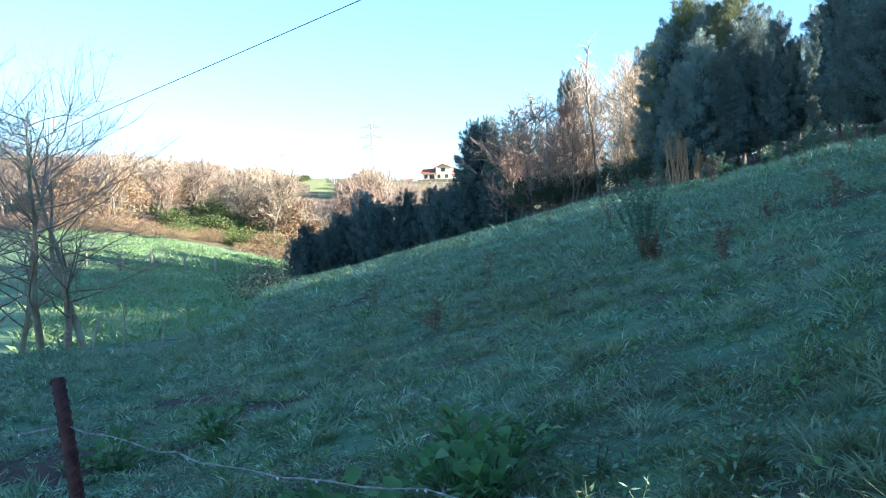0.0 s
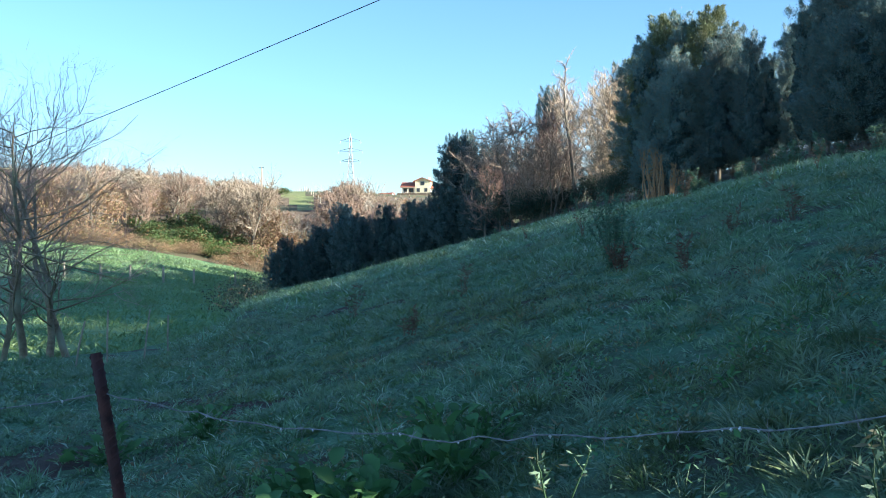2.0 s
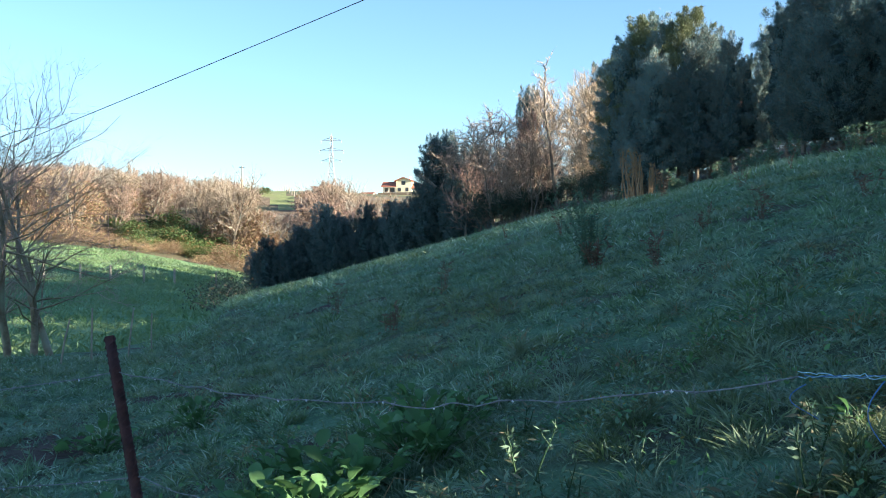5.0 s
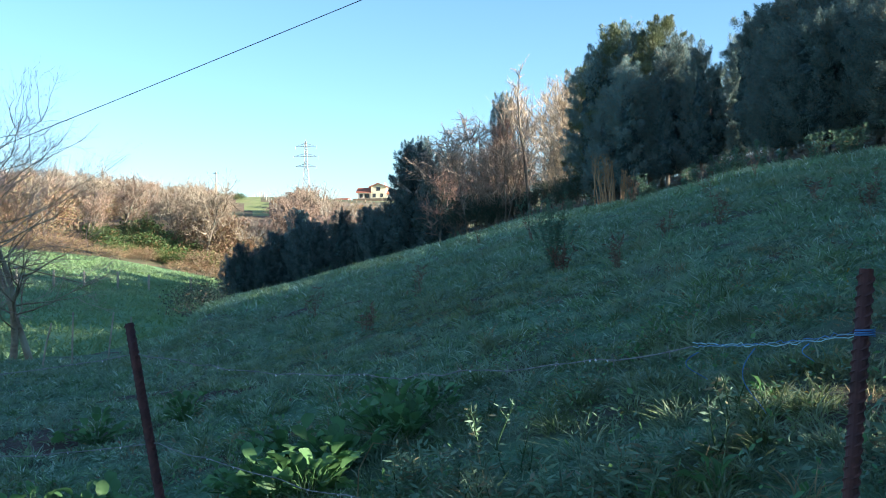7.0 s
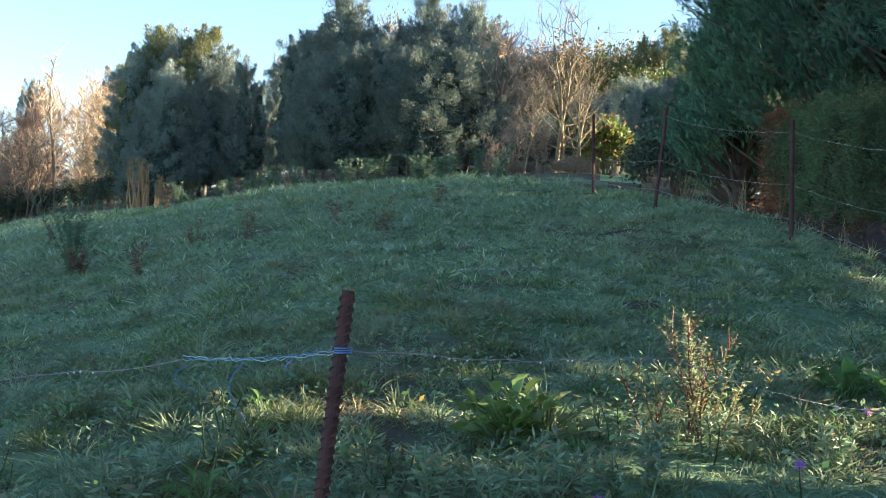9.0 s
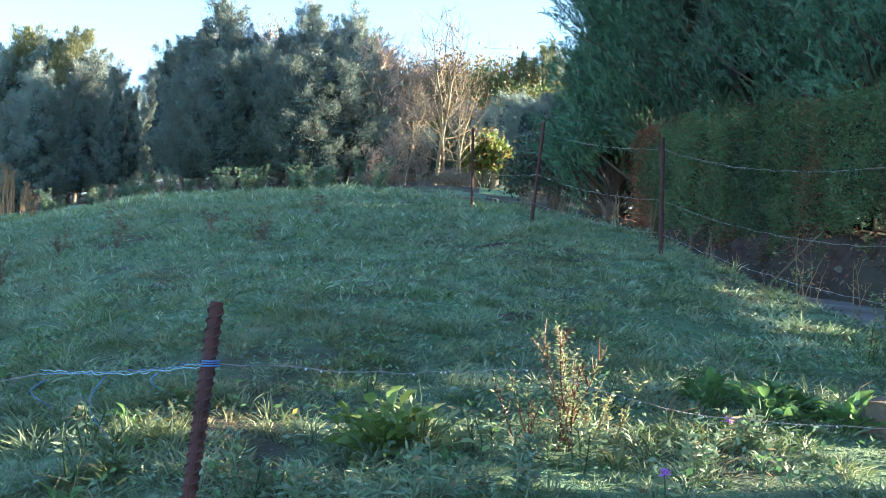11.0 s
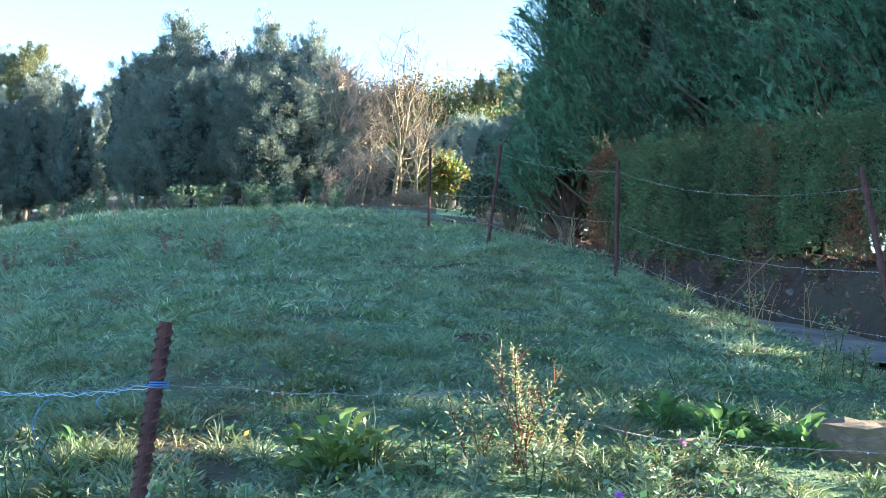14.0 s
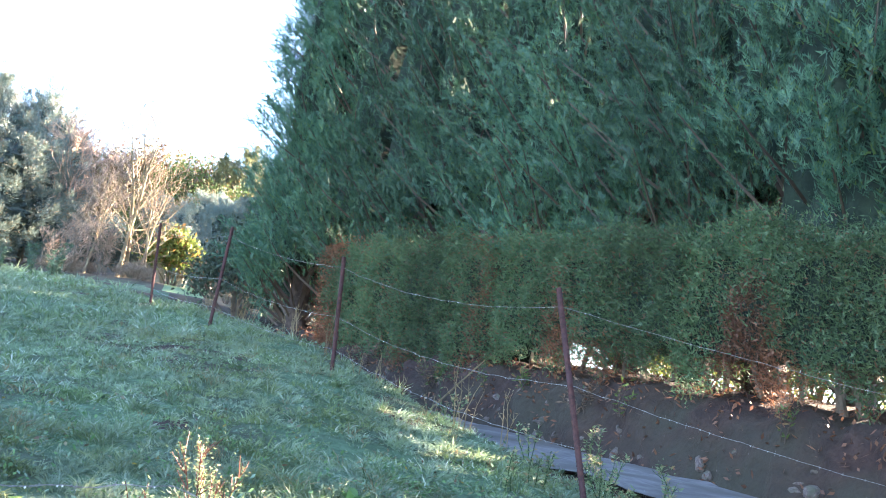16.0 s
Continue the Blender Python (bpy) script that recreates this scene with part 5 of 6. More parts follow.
def make_cypress(seed, first=0.10, branches=190, per=42, h=9.5, rad=1.75, back=0.35, leaf=0.048, core=0.06, leaflets=12):
    """A tall screen cypress: boughs that end in feathered plumes, many small blades to a plume."""
    rng = np.random.default_rng(seed)
    root = tagged(new("cypress_tree"), "tall dense green cypress, of the lane screen and the added shade rows", "tree", CYPRESS)
    wood, limbs, green = Geo(), Geo(), Geo()
    wood.tube([[0, 0, -0.2], [0.03, 0.02, h * 0.4], [0, 0.03, h * 0.96]], [0.17, 0.11, 0.02], 7)
    bases, ways = [], []
    for k in range(branches):
        t = first + (1 - first) * ((k + rng.uniform(0, 1)) / branches) ** 1.45
        a = k * 2.39996 + rng.normal() * 0.4
        if k % 5 < 3:      # the open side towards the light is fuller
            a = math.pi + rng.uniform(-1.7, 1.7)
        ln = rad * max(0.04, 1 - t) ** 0.45 * rng.uniform(0.75, 1.16)
        line, d = branch_line([0, 0, t * h - 0.3], [math.cos(a), math.sin(a), 0.75 + rng.normal() * 0.2], ln * 1.15, rng, 0.15, 4, 0.08)
        if k % 2 == 0:
            limbs.tube(line, np.linspace(0.028, 0.006, 5), 3, False)
        n = int(per * (1 + 0.9 * (t > 0.55)) * (back if math.cos(a) > 0.35 else 1.0))
        u = rng.uniform(0.42, 1.0, n) ** 0.6 * 3.999
        i = u.astype(int)
        w = (u - i)[:, None]
        spread = 0.17 * (1.3 - u / 4)[:, None]
        bases.append(line[i] * (1 - w) + line[np.minimum(i + 1, 4)] * w + rng.normal(size=(n, 3)) * spread)
        ways.append(unit(np.repeat([unit(line[-1] - line[0])], n, 0) * 0.7 + rng.normal(size=(n, 3)) * 0.34 + [0, 0, 0.75]))
    base, way = np.concatenate(bases), np.concatenate(ways)
    n = len(base)
    flat = sideways(way, rng)
    step = 0.22 / leaflets
    for q in range(leaflets):
        s = 1 if q % 2 else -1
        sag = np.array([0, 0, -0.010 * q * q * 9 / leaflets * 0.12])
        along = base + way * (0.02 + step * q) + sag
        w2 = unit(way + flat * s * 0.8 * (1 - q / leaflets * 0.75) + rng.normal(size=(n, 3)) * 0.10 - [0, 0, 0.04 * q])
        green.spikes(along, w2, unit(np.cross(w2, np.cross(way, flat)) + 1e-6), leaf * (1.2 - 0.5 * q / leaflets) * rng.uniform(0.8, 1.2, n), leaf * 0.24 * rng.uniform(0.8, 1.2, n))
    part("trunk", wood, M_DARKBARK, root, smooth=True)
    tagged(part("bough", limbs, M_DARKSTEM, root), kind="stuff")
    part("crown", green, M_CYPRESS, root)
    # dark shell inside the boughs, the crown's inner shade put into its colour
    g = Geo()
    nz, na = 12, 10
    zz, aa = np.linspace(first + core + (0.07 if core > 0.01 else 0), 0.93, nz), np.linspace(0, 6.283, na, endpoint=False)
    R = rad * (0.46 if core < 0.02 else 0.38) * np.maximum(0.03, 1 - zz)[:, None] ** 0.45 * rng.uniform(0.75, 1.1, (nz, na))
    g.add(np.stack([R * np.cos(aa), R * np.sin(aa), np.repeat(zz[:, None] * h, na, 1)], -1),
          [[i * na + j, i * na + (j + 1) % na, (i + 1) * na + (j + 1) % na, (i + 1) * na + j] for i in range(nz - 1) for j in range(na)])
    part("inner_shade_fill", g, M_INNER_SHADE, root)
    return root


def build_cypress():
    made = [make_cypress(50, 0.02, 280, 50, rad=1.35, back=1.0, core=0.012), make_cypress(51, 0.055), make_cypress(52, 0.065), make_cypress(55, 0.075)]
    sun_gap_tree = make_cypress(53, 0.075, 170, 42, core=0.005)
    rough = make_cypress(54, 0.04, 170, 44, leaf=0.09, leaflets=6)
    rg = np.random.default_rng(4)
    rows = [(5.95, 15.2), (6.4, 14.1), (6.7, 13.0), (6.85, 11.8), (7.0, 10.6), (6.9, 9.4), (7.05, 8.3), (7.0, 7.3), (7.1, 6.45)]
    # back trees, mostly unseen, added to keep the sun off meadow and conifers
    back = [(8.6, 12.5), (10.4, 15.4), (11.4, 17.6), (8.7, 10.2), (8.8, 8.2), (8.9, 6.9), (6.7, 0.8), (6.8, -0.8), (6.9, -2.4), (6.9, -4.0), (7.6, 4.6), (6.9, 16.2), (6.75, 15.0), (9.0, 18.0), (10.0, 20.4), (11.2, 22.8), (12.4, 25.4), (13.2, 27.2), (13.9, 28.7), (14.5, 30.1), (16.2, 34.4), (16.7, 36.2), (17.3, 37.6), (18.2, 39.2), (19.2, 40.9), (20.4, 43.2), (21.6, 46.0), (23.0, 49.0)]

    def at(x, y):
        return Matrix.Translation((x, y, EYE + 0.08 + 0.09 * y if y < 16 else float(ground(x, y)))) @ Matrix.Rotation(rg.uniform(-0.35, 0.35) - (0.6 if y > 14 else 0), 4, "Z")

    for k, (x, y) in enumerate(rows):
        if k < 4:
            made[k].matrix_basis = at(x, y)
        else:
            copy_thing(made[2 + k % 2], at(x, y) @ Matrix.Scale(rg.uniform(0.94, 1.06), 4))
    # cypresses added beside the view, lifted and thinned to shape the sun patches
    sun_gap_tree.matrix_basis = at(7.0, 5.4) @ Matrix.Translation((0, 0, 0.5))
    for x, y, up, thin in ((7.3, 0.6, 0, 1.0), (7.2, 1.35, -0.45, 0.6), (7.1, 2.05, -0.35, 0.32), (7.2, 2.46, 0.15, 0.16), (7.1, 3.42, -0.40, 0.26), (7.0, 4.0, -0.45, 0.6), (7.05, 3.0, 0.62, 1.0)):
        copy_thing(sun_gap_tree, at(x, y) @ Matrix.Translation((0, 0, up)) @ Matrix.Diagonal((thin, thin, 1, 1)))
    for k, (x, y) in enumerate(back):
        if k == 0:
            rough.matrix_basis = at(x, y)
        else:
            copy_thing(rough, at(x, y) @ Matrix.Scale(1.4 if k < 3 else 1.0, 4))


build_cypress()


def build_hedge():
    """The trimmed lower hedge, plant by plant."""
    for k in range(10):
        rg = np.random.default_rng(300 + k)
        y0, w = 4.08 + 0.92 * k, 0.92
        z0 = EYE + lane_level(y0 + w / 2) + 0.42
        root = tagged(new("hedge_plant"), "clipped conifer hedge plant with brown bare patches", "hedge", "clipped hedge above the bank")
        root.matrix_basis = Matrix.Translation((5.95, y0 + w / 2, z0))
        n = 20000
        face = rg.integers(0, 10, n)
        p = rg.uniform(-0.5, 0.5, (n, 3)) * [0.78, w * 1.1, 1.55] + [0, 0, 0.72]
        p[face < 7, 0] = -0.42 + rg.normal(size=(face < 7).sum()) * 0.05
        p[face == 7, 2] = 1.44 + rg.normal(size=(face == 7).sum()) * 0.09
        p[:, 2] *= 1 + 0.06 * wave(p[:, 1] + y0, p[:, 0], 36, 1.4)
        if k == 0:
            p[face == 8, 1] = -w / 2 + 0.03 * rg.normal(size=(face == 8).sum())
            p[face == 9, 1] = -w / 2 + 0.03 * rg.normal(size=(face == 9).sum())
        if k == 9:
            p[face > 7, 1] = w / 2 + 0.05 * rg.normal(size=(face > 7).sum())
        p[:, 0] += 0.07 * wave(p[:, 1] + y0, p[:, 2], 31, 0.7)
        foot = 0.33 + 0.12 * wave(p[:, 1] + y0, p[:, 0], 32, 0.8) if k < 3 else 0.30 + 0.12 * wave(p[:, 1] + y0, p[:, 0], 32, 0.8) if k < 5 else -1.0
        p = p[(p[:, 2] > foot + 0.04 * rg.normal(size=n))]
        n = len(p)
        way = unit(rg.normal(size=(n, 3)) * 0.7 + [-0.8, 0, 0.35])
        dead = wave(p[:, 1] + y0, p[:, 2] * 0.6, 41, 1.3) + 0.55 * (p[:, 2] < (0.62 if k < 5 else 0.25)) + 1.1 * (k == 9) - 0.2 + 0.35 * rg.normal(size=n) > 0.95
        ln = rg.uniform(0.022, 0.055, n)
        for sel, mat, nm, lb in ((~dead, M_HEDGE, "foliage", ""), (dead, M_DEADHEDGE, "dead_foliage", "dead rust-brown foliage")):
            if sel.sum() > 20:
                g = Geo()
                g.spikes(p[sel], way[sel], sideways(way[sel], rg), ln[sel], ln[sel] * 0.28)
                part(nm, g, mat, root, lb)
        s = Geo()
        for q in range(3):
            line, _ = branch_line([rg.uniform(-0.1, 0.1), rg.uniform(-0.4, 0.4), -0.15], [0, rg.normal() * 0.1, 1], 1.3, rg, 0.15, 4)
            s.tube(line, np.linspace(0.035, 0.012, 5), 5, False)
        part("stem", s, M_BARK, root)
        # plain box painted dark, standing for the shade within the plant
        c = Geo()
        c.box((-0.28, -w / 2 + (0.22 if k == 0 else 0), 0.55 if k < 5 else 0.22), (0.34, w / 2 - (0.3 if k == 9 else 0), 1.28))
        part("inner_shade_fill", c, M_INNER_SHADE, root)


build_hedge()


# ---------------------------------------------------------------- weeds and small plants
def stalk_plant(name, seed, x, y, h, stems, leaf, leaf_mat, stem_mat, label, spread=0.25, per=14, droop=0.1, wide=0.28, heads=0, head_mat=None, sub=4):
    """Upright weed: stems with narrow leaves, and flower heads if asked."""
    rg = np.random.default_rng(seed)
    root = tagged(new(name), label, "weed")
    z = float(ground(x, y))
    root.matrix_basis = Matrix.Translation((x, y, z))
    for s in range(stems):
        a = rg.uniform(0, 6.28)
        hh = h * rg.uniform(0.6, 1.05) if s else h
        line, d = branch_line([rg.normal() * 0.02, rg.normal() * 0.02, -0.02], [math.cos(a) * spread, math.sin(a) * spread, 1], hh, rg, 0.18, 8, 0.05)
        g = Geo()
        g.tube(line, np.linspace(0.0035, 0.0012, 9) * max(1, h / 0.5), 5, False)
        tips, shoots = [line[-1]], []
        for q in range(sub):
            i = rg.integers(3, 8)
            l2, _ = branch_line(line[i], unit(rg.normal(size=3) * [0.6, 0.6, 0.2] + [0, 0, 0.9]), hh * rg.uniform(0.12, 0.25), rg, 0.2, 3, 0.1)
            tips.append(l2[-1])
            shoots.append(l2)
        st = part("stem", g, stem_mat, root)
        for l2 in shoots:
            sg = Geo()
            sg.tube(l2, np.linspace(0.002, 0.0009, 4) * max(1, h / 0.5), 4, False)
            part("branch", sg, stem_mat, st)
        n = per
        u = rg.uniform(0.05, 1, n) * 7.99
        i = u.astype(int)
        b = line[i] + (line[i + 1] - line[i]) * (u - i)[:, None]
        t2 = np.array([sh[rg.integers(1, 4)] for sh in (shoots[q % len(shoots)] for q in range(n // 2))]) if shoots else np.array(tips)[rg.integers(0, 1, n // 2)]
        b = np.concatenate([b, t2 + rg.normal(size=t2.shape) * 0.01])
        m = len(b)
        way = unit(rg.normal(size=(m, 3)) * [1, 1, 0.35] + [0, 0, 0.45 - droop])
        f = Geo()
        ln = leaf * rg.uniform(0.5, 1.2, m)
        f.blades(b, way, sideways(way, rg), ln, ln * wide)
        part("foliage", f, leaf_mat, st)
        if heads:
            for t in tips[:heads]:
                k = Geo()
                w = unit(rg.normal(size=(26, 3)) + [0, 0, 0.8])
                k.blades(np.repeat([t], 26, 0), w, sideways(w, rg), np.full(26, 0.017), np.full(26, 0.006))
                part("flower", k, head_mat, st)
    return root


def leaf_shape(length, width, rg, cup=0.25):
    """A broad leaf with a midrib fold, wavy edge and drooping tip."""
    t = np.linspace(0, 1, 7)
    w = width * 0.5 * np.sin(np.pi * np.clip(t * 0.94 + 0.04, 0, 1)) ** 0.7
    zmid = length * (0.55 * t - 0.75 * t ** 2) * cup * 2
    rows = []
    for k in range(7):
        e = 0.12 * width * rg.normal(size=2)
        rows += [[-w[k], t[k] * length, zmid[k] + w[k] * 0.5 + e[0] * 0.5], [0, t[k] * length, zmid[k]], [w[k], t[k] * length, zmid[k] + w[k] * 0.5 + e[1] * 0.5]]
    f = [[r * 3 + c, r * 3 + c + 1, r * 3 + c + 4, r * 3 + c + 3] for r in range(6) for c in range(2)]
    return np.array(rows), f


def broad_plant(seed, x, y, leaves, length, label, mat=None, wide=0.5, rise=0.8, mound=1.3):
    """A bushy mound of broad leaves on stalks from one root, each leaf its own piece."""
    rg = np.random.default_rng(seed)
    root = tagged(new("broad_leaved_plant"), label, "plant")
    root.matrix_basis = Matrix.Translation((x, y, float(ground(x, y)) + 0.005))
    for k in range(leaves):
        ln = length * rg.uniform(0.55, 1.2)
        v, f = leaf_shape(ln, ln * wide * rg.uniform(0.8, 1.2), rg, rg.uniform(0.15, 0.4))
        d = unit(rg.normal(size=3))
        d[2] = abs(d[2])
        q = d * length * mound * rg.uniform(0.25, 1.0) * np.array([1, 1, rise]) + [0, 0, 0.015]
        turn = math.atan2(d[1], d[0]) - math.pi / 2 + rg.normal() * 0.5
        m = Matrix.Translation(Vector(q)) @ Matrix.Rotation(turn, 4, "Z") @ Matrix.Rotation(rg.uniform(0.0, 0.35) + 0.75 * d[2], 4, "X") @ Matrix.Rotation(rg.normal() * 0.4, 4, "Y")
        g = Geo()
        g.add(np.array([m @ Vector(p) for p in v]), f)
        g.tube([[q[0] * 0.2, q[1] * 0.2, -0.02], [q[0] * 0.6, q[1] * 0.6, q[2] * 0.6], q], [0.0035, 0.003, 0.002], 4, False)
        part("leaf", g, mat or M_LEAF, root, smooth=True)
    return root


def at_bearing(az, r):
    p = spot(az, r)
    return p.x, p.y


# the sunlit weeds beyond the twine-tied post
stalk_plant("fleabane", 1, 0.99, 2.74, 0.37, 7, 0.017, M_THISTLE, M_REDSTEM, "tall sunlit fleabane gone to seed", 0.12, 130, sub=9, wide=0.24)
stalk_plant("fleabane", 2, 0.86, 2.70, 0.27, 4, 0.022, M_THISTLE, M_REDSTEM, "small sunlit fleabane with pale leaves", 0.35, 60)
stalk_plant("fleabane", 3, 1.12, 2.82, 0.22, 4, 0.022, M_THISTLE, M_STRAW, "small sunlit fleabane with pale leaves", 0.45, 50)
broad_plant(4, 0.47, 2.66, 80, 0.054, "bushy broad-leaved weed with sunlit yellow-green leaves", M_WEEDLEAF, 0.78, 0.85, 2.6)
broad_plant(5, 0.58, 2.70, 48, 0.05, "bushy broad-leaved weed with sunlit yellow-green leaves", M_THISTLE, 0.5, 1.0, 2.4)
for k, (x, y, h) in enumerate(((-0.62, 2.22, 0.20), (-0.50, 2.26, 0.17), (-0.42, 2.22, 0.21), (-0.74, 2.30, 0.16), (0.22, 2.12, 0.16), (0.34, 2.06, 0.22), (0.12, 2.3, 0.14), (0.62, 2.14, 0.16), (0.74, 2.34, 0.16), (1.3, 2.5, 0.15), (1.52, 2.66, 0.13), (0.48, 2.16, 0.2), (-1.0, 2.6, 0.2), (-1.16, 2.72, 0.18))):
    stalk_plant("fleabane", 20 + k, x, y, h, 5, 0.036, M_FROSTWEED, M_FROSTWEED, "pale green young fleabane among the grass", 0.4, 34, wide=0.22, sub=2)
for k, (x, y) in enumerate(((1.07, 2.2), (0.62, 2.02), (0.56, 2.06), (1.42, 2.62))):
    stalk_plant("thistle", 50 + k, x, y, 0.13, 1, 0.05, M_THISTLE, M_SAPLING, "small thistle with a purple flower", 0.2, 8, heads=1, head_mat=M_PETAL, sub=0)
# docks below the fence
for k, (az, r, n, ln) in enumerate(((31.0, 3.6, 24, 0.11), (29.4, 3.4, 28, 0.13), (27.6, 3.3, 28, 0.13), (26.0, 3.5, 26, 0.12), (28.4, 3.8, 24, 0.12), (30.0, 3.95, 18, 0.11), (23.4, 3.9, 26, 0.12), (22.0, 3.7, 26, 0.12), (21.0, 4.0, 20, 0.11), (22.6, 4.3, 20, 0.11), (34.0, 6.0, 22, 0.12), (38.6, 6.0, 20, 0.13), (41.6, 3.8, 24, 0.13), (39.6, 3.75, 24, 0.13), (37.6, 3.9, 18, 0.11), (43.2, 3.9, 22, 0.13))):
    x, y = at_bearing(az, r)
    broad_plant(70 + k, x, y, int(n * 2.2), ln * 0.5, "clump of large green dock leaves in frosty grass", M_LEAF, 0.75, 0.8, 2.9)
for k, (x, y) in enumerate(((1.85, 3.05), (1.95, 2.86), (1.72, 2.95), (2.5, 3.05), (1.62, 3.12))):
    broad_plant(90 + k, x, y, 34, 0.056, "low broad-leaved weed beside the stone block", M_LEAF, 0.7, 0.8, 2.0)
# sapling bush in the meadow, red docks and dry tufts
def sapling(seed, az, r, h, label, mat=None, stem=None, stems=9):
    x, y = at_bearing(az, r)
    return stalk_plant("sapling_bush" if mat is None else "dry_weed", seed, x, y, h, stems, (0.075 if r > 20 else 0.05) if mat else 0.034, mat or M_CRESTWEED, stem or M_REDSTEM, label, 0.32 if mat else 0.30, (54 if r > 20 else 18) if mat else 130, wide=0.26, sub=5 if r < 9 else 0)


sapling(101, 13.4, 8.9, 0.74, "soft green sapling bush standing in the meadow", stem=M_CRESTWEED, stems=12)
sapling(102, 13.1, 8.8, 0.26, "reddish dead stems at the foot of the sapling", M_DOCK, M_REDSTEM, 9)
for k, (az, r, h) in enumerate(((-3.1, 8.4, 0.30), (4.4, 9.6, 0.30), (7.4, 9.7, 0.28), (-6.0, 12.0, 0.25), (5.0, 17.0, 0.45), (14.5, 14.0, 0.5), (21.0, 11.0, 0.35), (-0.5, 9.0, 0.25), (10.0, 7.5, 0.28), (27.0, 12.0, 0.4), (24.0, 8.0, 0.25), (17.5, 20.0, 0.5), (2.5, 20.0, 0.5), (9.0, 24, 0.6))):
    sapling(110 + k, az, r, h, "dry brown dock stalks standing in the meadow", M_DOCK, M_DOCK, 5)
rg = np.random.default_rng(61)
for k in range(40):
    az = rg.uniform(-9.5, 9)
    r = float(np.interp(az - 1.1, BEARING, EDGE)) * rg.uniform(0.88, 1.0)
    sapling(200 + k, az, r, rg.uniform(0.3, 0.8), "tall grey-green weeds along the crest of the meadow", M_CRESTWEED, M_CRESTWEED, 9)
for k in range(16):
    az = rg.uniform(9, 28)
    r = float(np.interp(az - 1.1, BEARING, EDGE)) * rg.uniform(0.9, 1.0)
    sapling(250 + k, az, r, rg.uniform(0.3, 0.6), "grey-green weeds at the wood's edge", M_CRESTWEED, M_SAPLING, 5)
# dry stalks and weeds beside the lane
for k in range(26):
    y = rg.uniform(5.6, 13.0)
    x = 3.75 + 0.1 * rg.normal() + 0.12
    stalk_plant("dry_weed", 300 + k, x, y, rg.uniform(0.2, 0.55), 3, 0.03, M_STRAW, M_STRAW, "dry straw-coloured stalks beside the lane", 0.18, 5, sub=2)
for k, (x, y, h, s) in enumerate(((3.50, 4.15, 0.34, 3), (3.75, 4.45, 0.3, 2), (3.95, 4.85, 0.38, 3), (3.2, 4.3, 0.22, 3), (3.95, 6.6, 0.4, 2), (2.9, 4.1, 0.26, 1), (3.9, 5.4, 0.28, 2), (4.0, 4.2, 0.3, 3), (3.45, 3.8, 0.2, 3))):
    stalk_plant("fleabane", 340 + k, x, y, h, s + 1, 0.032, M_THISTLE, M_SAPLING, "leafy weed at the edge of the lane", 0.3, 34, wide=0.4)
for k in range(16):
    y = rg.uniform(4.2, 12.0)
    stalk_plant("dry_weed", 500 + k, 5.30 + 0.15 * rg.uniform(), y, rg.uniform(0.12, 0.35), 4, 0.06, M_DOCK if k % 2 else M_SCRUB, M_DARKSTEM, "brown weeds hanging on the earth bank", 0.6, 10, sub=2).location.z = EYE + float(lane_level(y)) + 0.2 + 0.35 * rg.uniform()
rn = np.random.default_rng(900)
for k in range(46):
    a, r = rn.uniform(-38, 34), rn.uniform(2.15, 4.2)
    x, y = -r * math.sin(radians(a)), r * math.cos(radians(a))
    if k % 3 == 0:
        broad_plant(600 + k, x, y, 12, rn.uniform(0.028, 0.045), "low rosette of broad leaves in the grass", M_LEAF if k % 2 else M_FROSTWEED, 0.45, 0.7)
    else:
        stalk_plant("meadow_weed", 600 + k, x, y, rn.uniform(0.08, 0.18), 3, 0.03, M_FROSTWEED, M_SAPLING, "small leafy weed among the grass", 0.5, 14, wide=0.24, sub=2)
g = Geo()
p0 = np.array([4.75, 8.3, float(ground(4.4, 8.3)) + 0.1])
g.tube([p0, p0 + [0.14, -0.2, 0.25], p0 + [0.30, -0.38, 0.5]], [0.009, 0.008, 0.005], 6)
tagged(part("broken_branch", g, M_STRAW), "pale broken branch leaning over the lane", "branch")
# bent straw on the wire
g = Geo()
bx, by = at_bearing(25.2, 2.6)
bz = float(ground(bx, by))
g.tube([[bx, by, bz], [bx + 0.01, by, bz + 0.20], [bx + 0.05, by, bz + 0.27], [bx + 0.12, by, bz + 0.265]], [0.0018, 0.0018, 0.0015, 0.001], 5)
tagged(part("dry_stalk", g, M_STRAW), "bent dry stalk beside the barbed wire", "stalk")
# sunlit bush by the low fence, and scrub beside the big bare tree
for az, r, h, rad, mat, seed in ((33.2, 40, 1.1, 1.6, M_LAUREL, 404), (32.3, 55, 1.4, 1.8, M_LAUREL, 405)):
    b = make_bush("low_bush", seed, "low bramble bush at the foot of the meadow", h, rad, 40, 40, mat, 0.10)
    b.matrix_basis = Matrix.Translation(spot(az, r))
# the palm-like shrub on the lawn behind
b = make_bush("garden_shrub", 410, "bright yellow-green garden shrub on thick pale trunks", 1.9, 0.95, 60, 70, M_LITSCRUB, 0.16)
b.matrix_basis = Matrix.Translation(spot(-15.2, 34))
# bushes added past the hedge to block the sun and darken the gap
for x, y, seed in ((5.7, 17.6, 421), (7.2, 18.4, 422), (8.6, 18.0, 423), (7.6, 15.5, 424)):
    e = make_bush("evergreen_bush", seed, "dark evergreen bush added to darken the lane end beyond the hedge", 1.7, 1.0, 50, 60, M_LAUREL, 0.10)
    e.matrix_basis = Matrix.Translation((x, y, float(ground(x, y))))
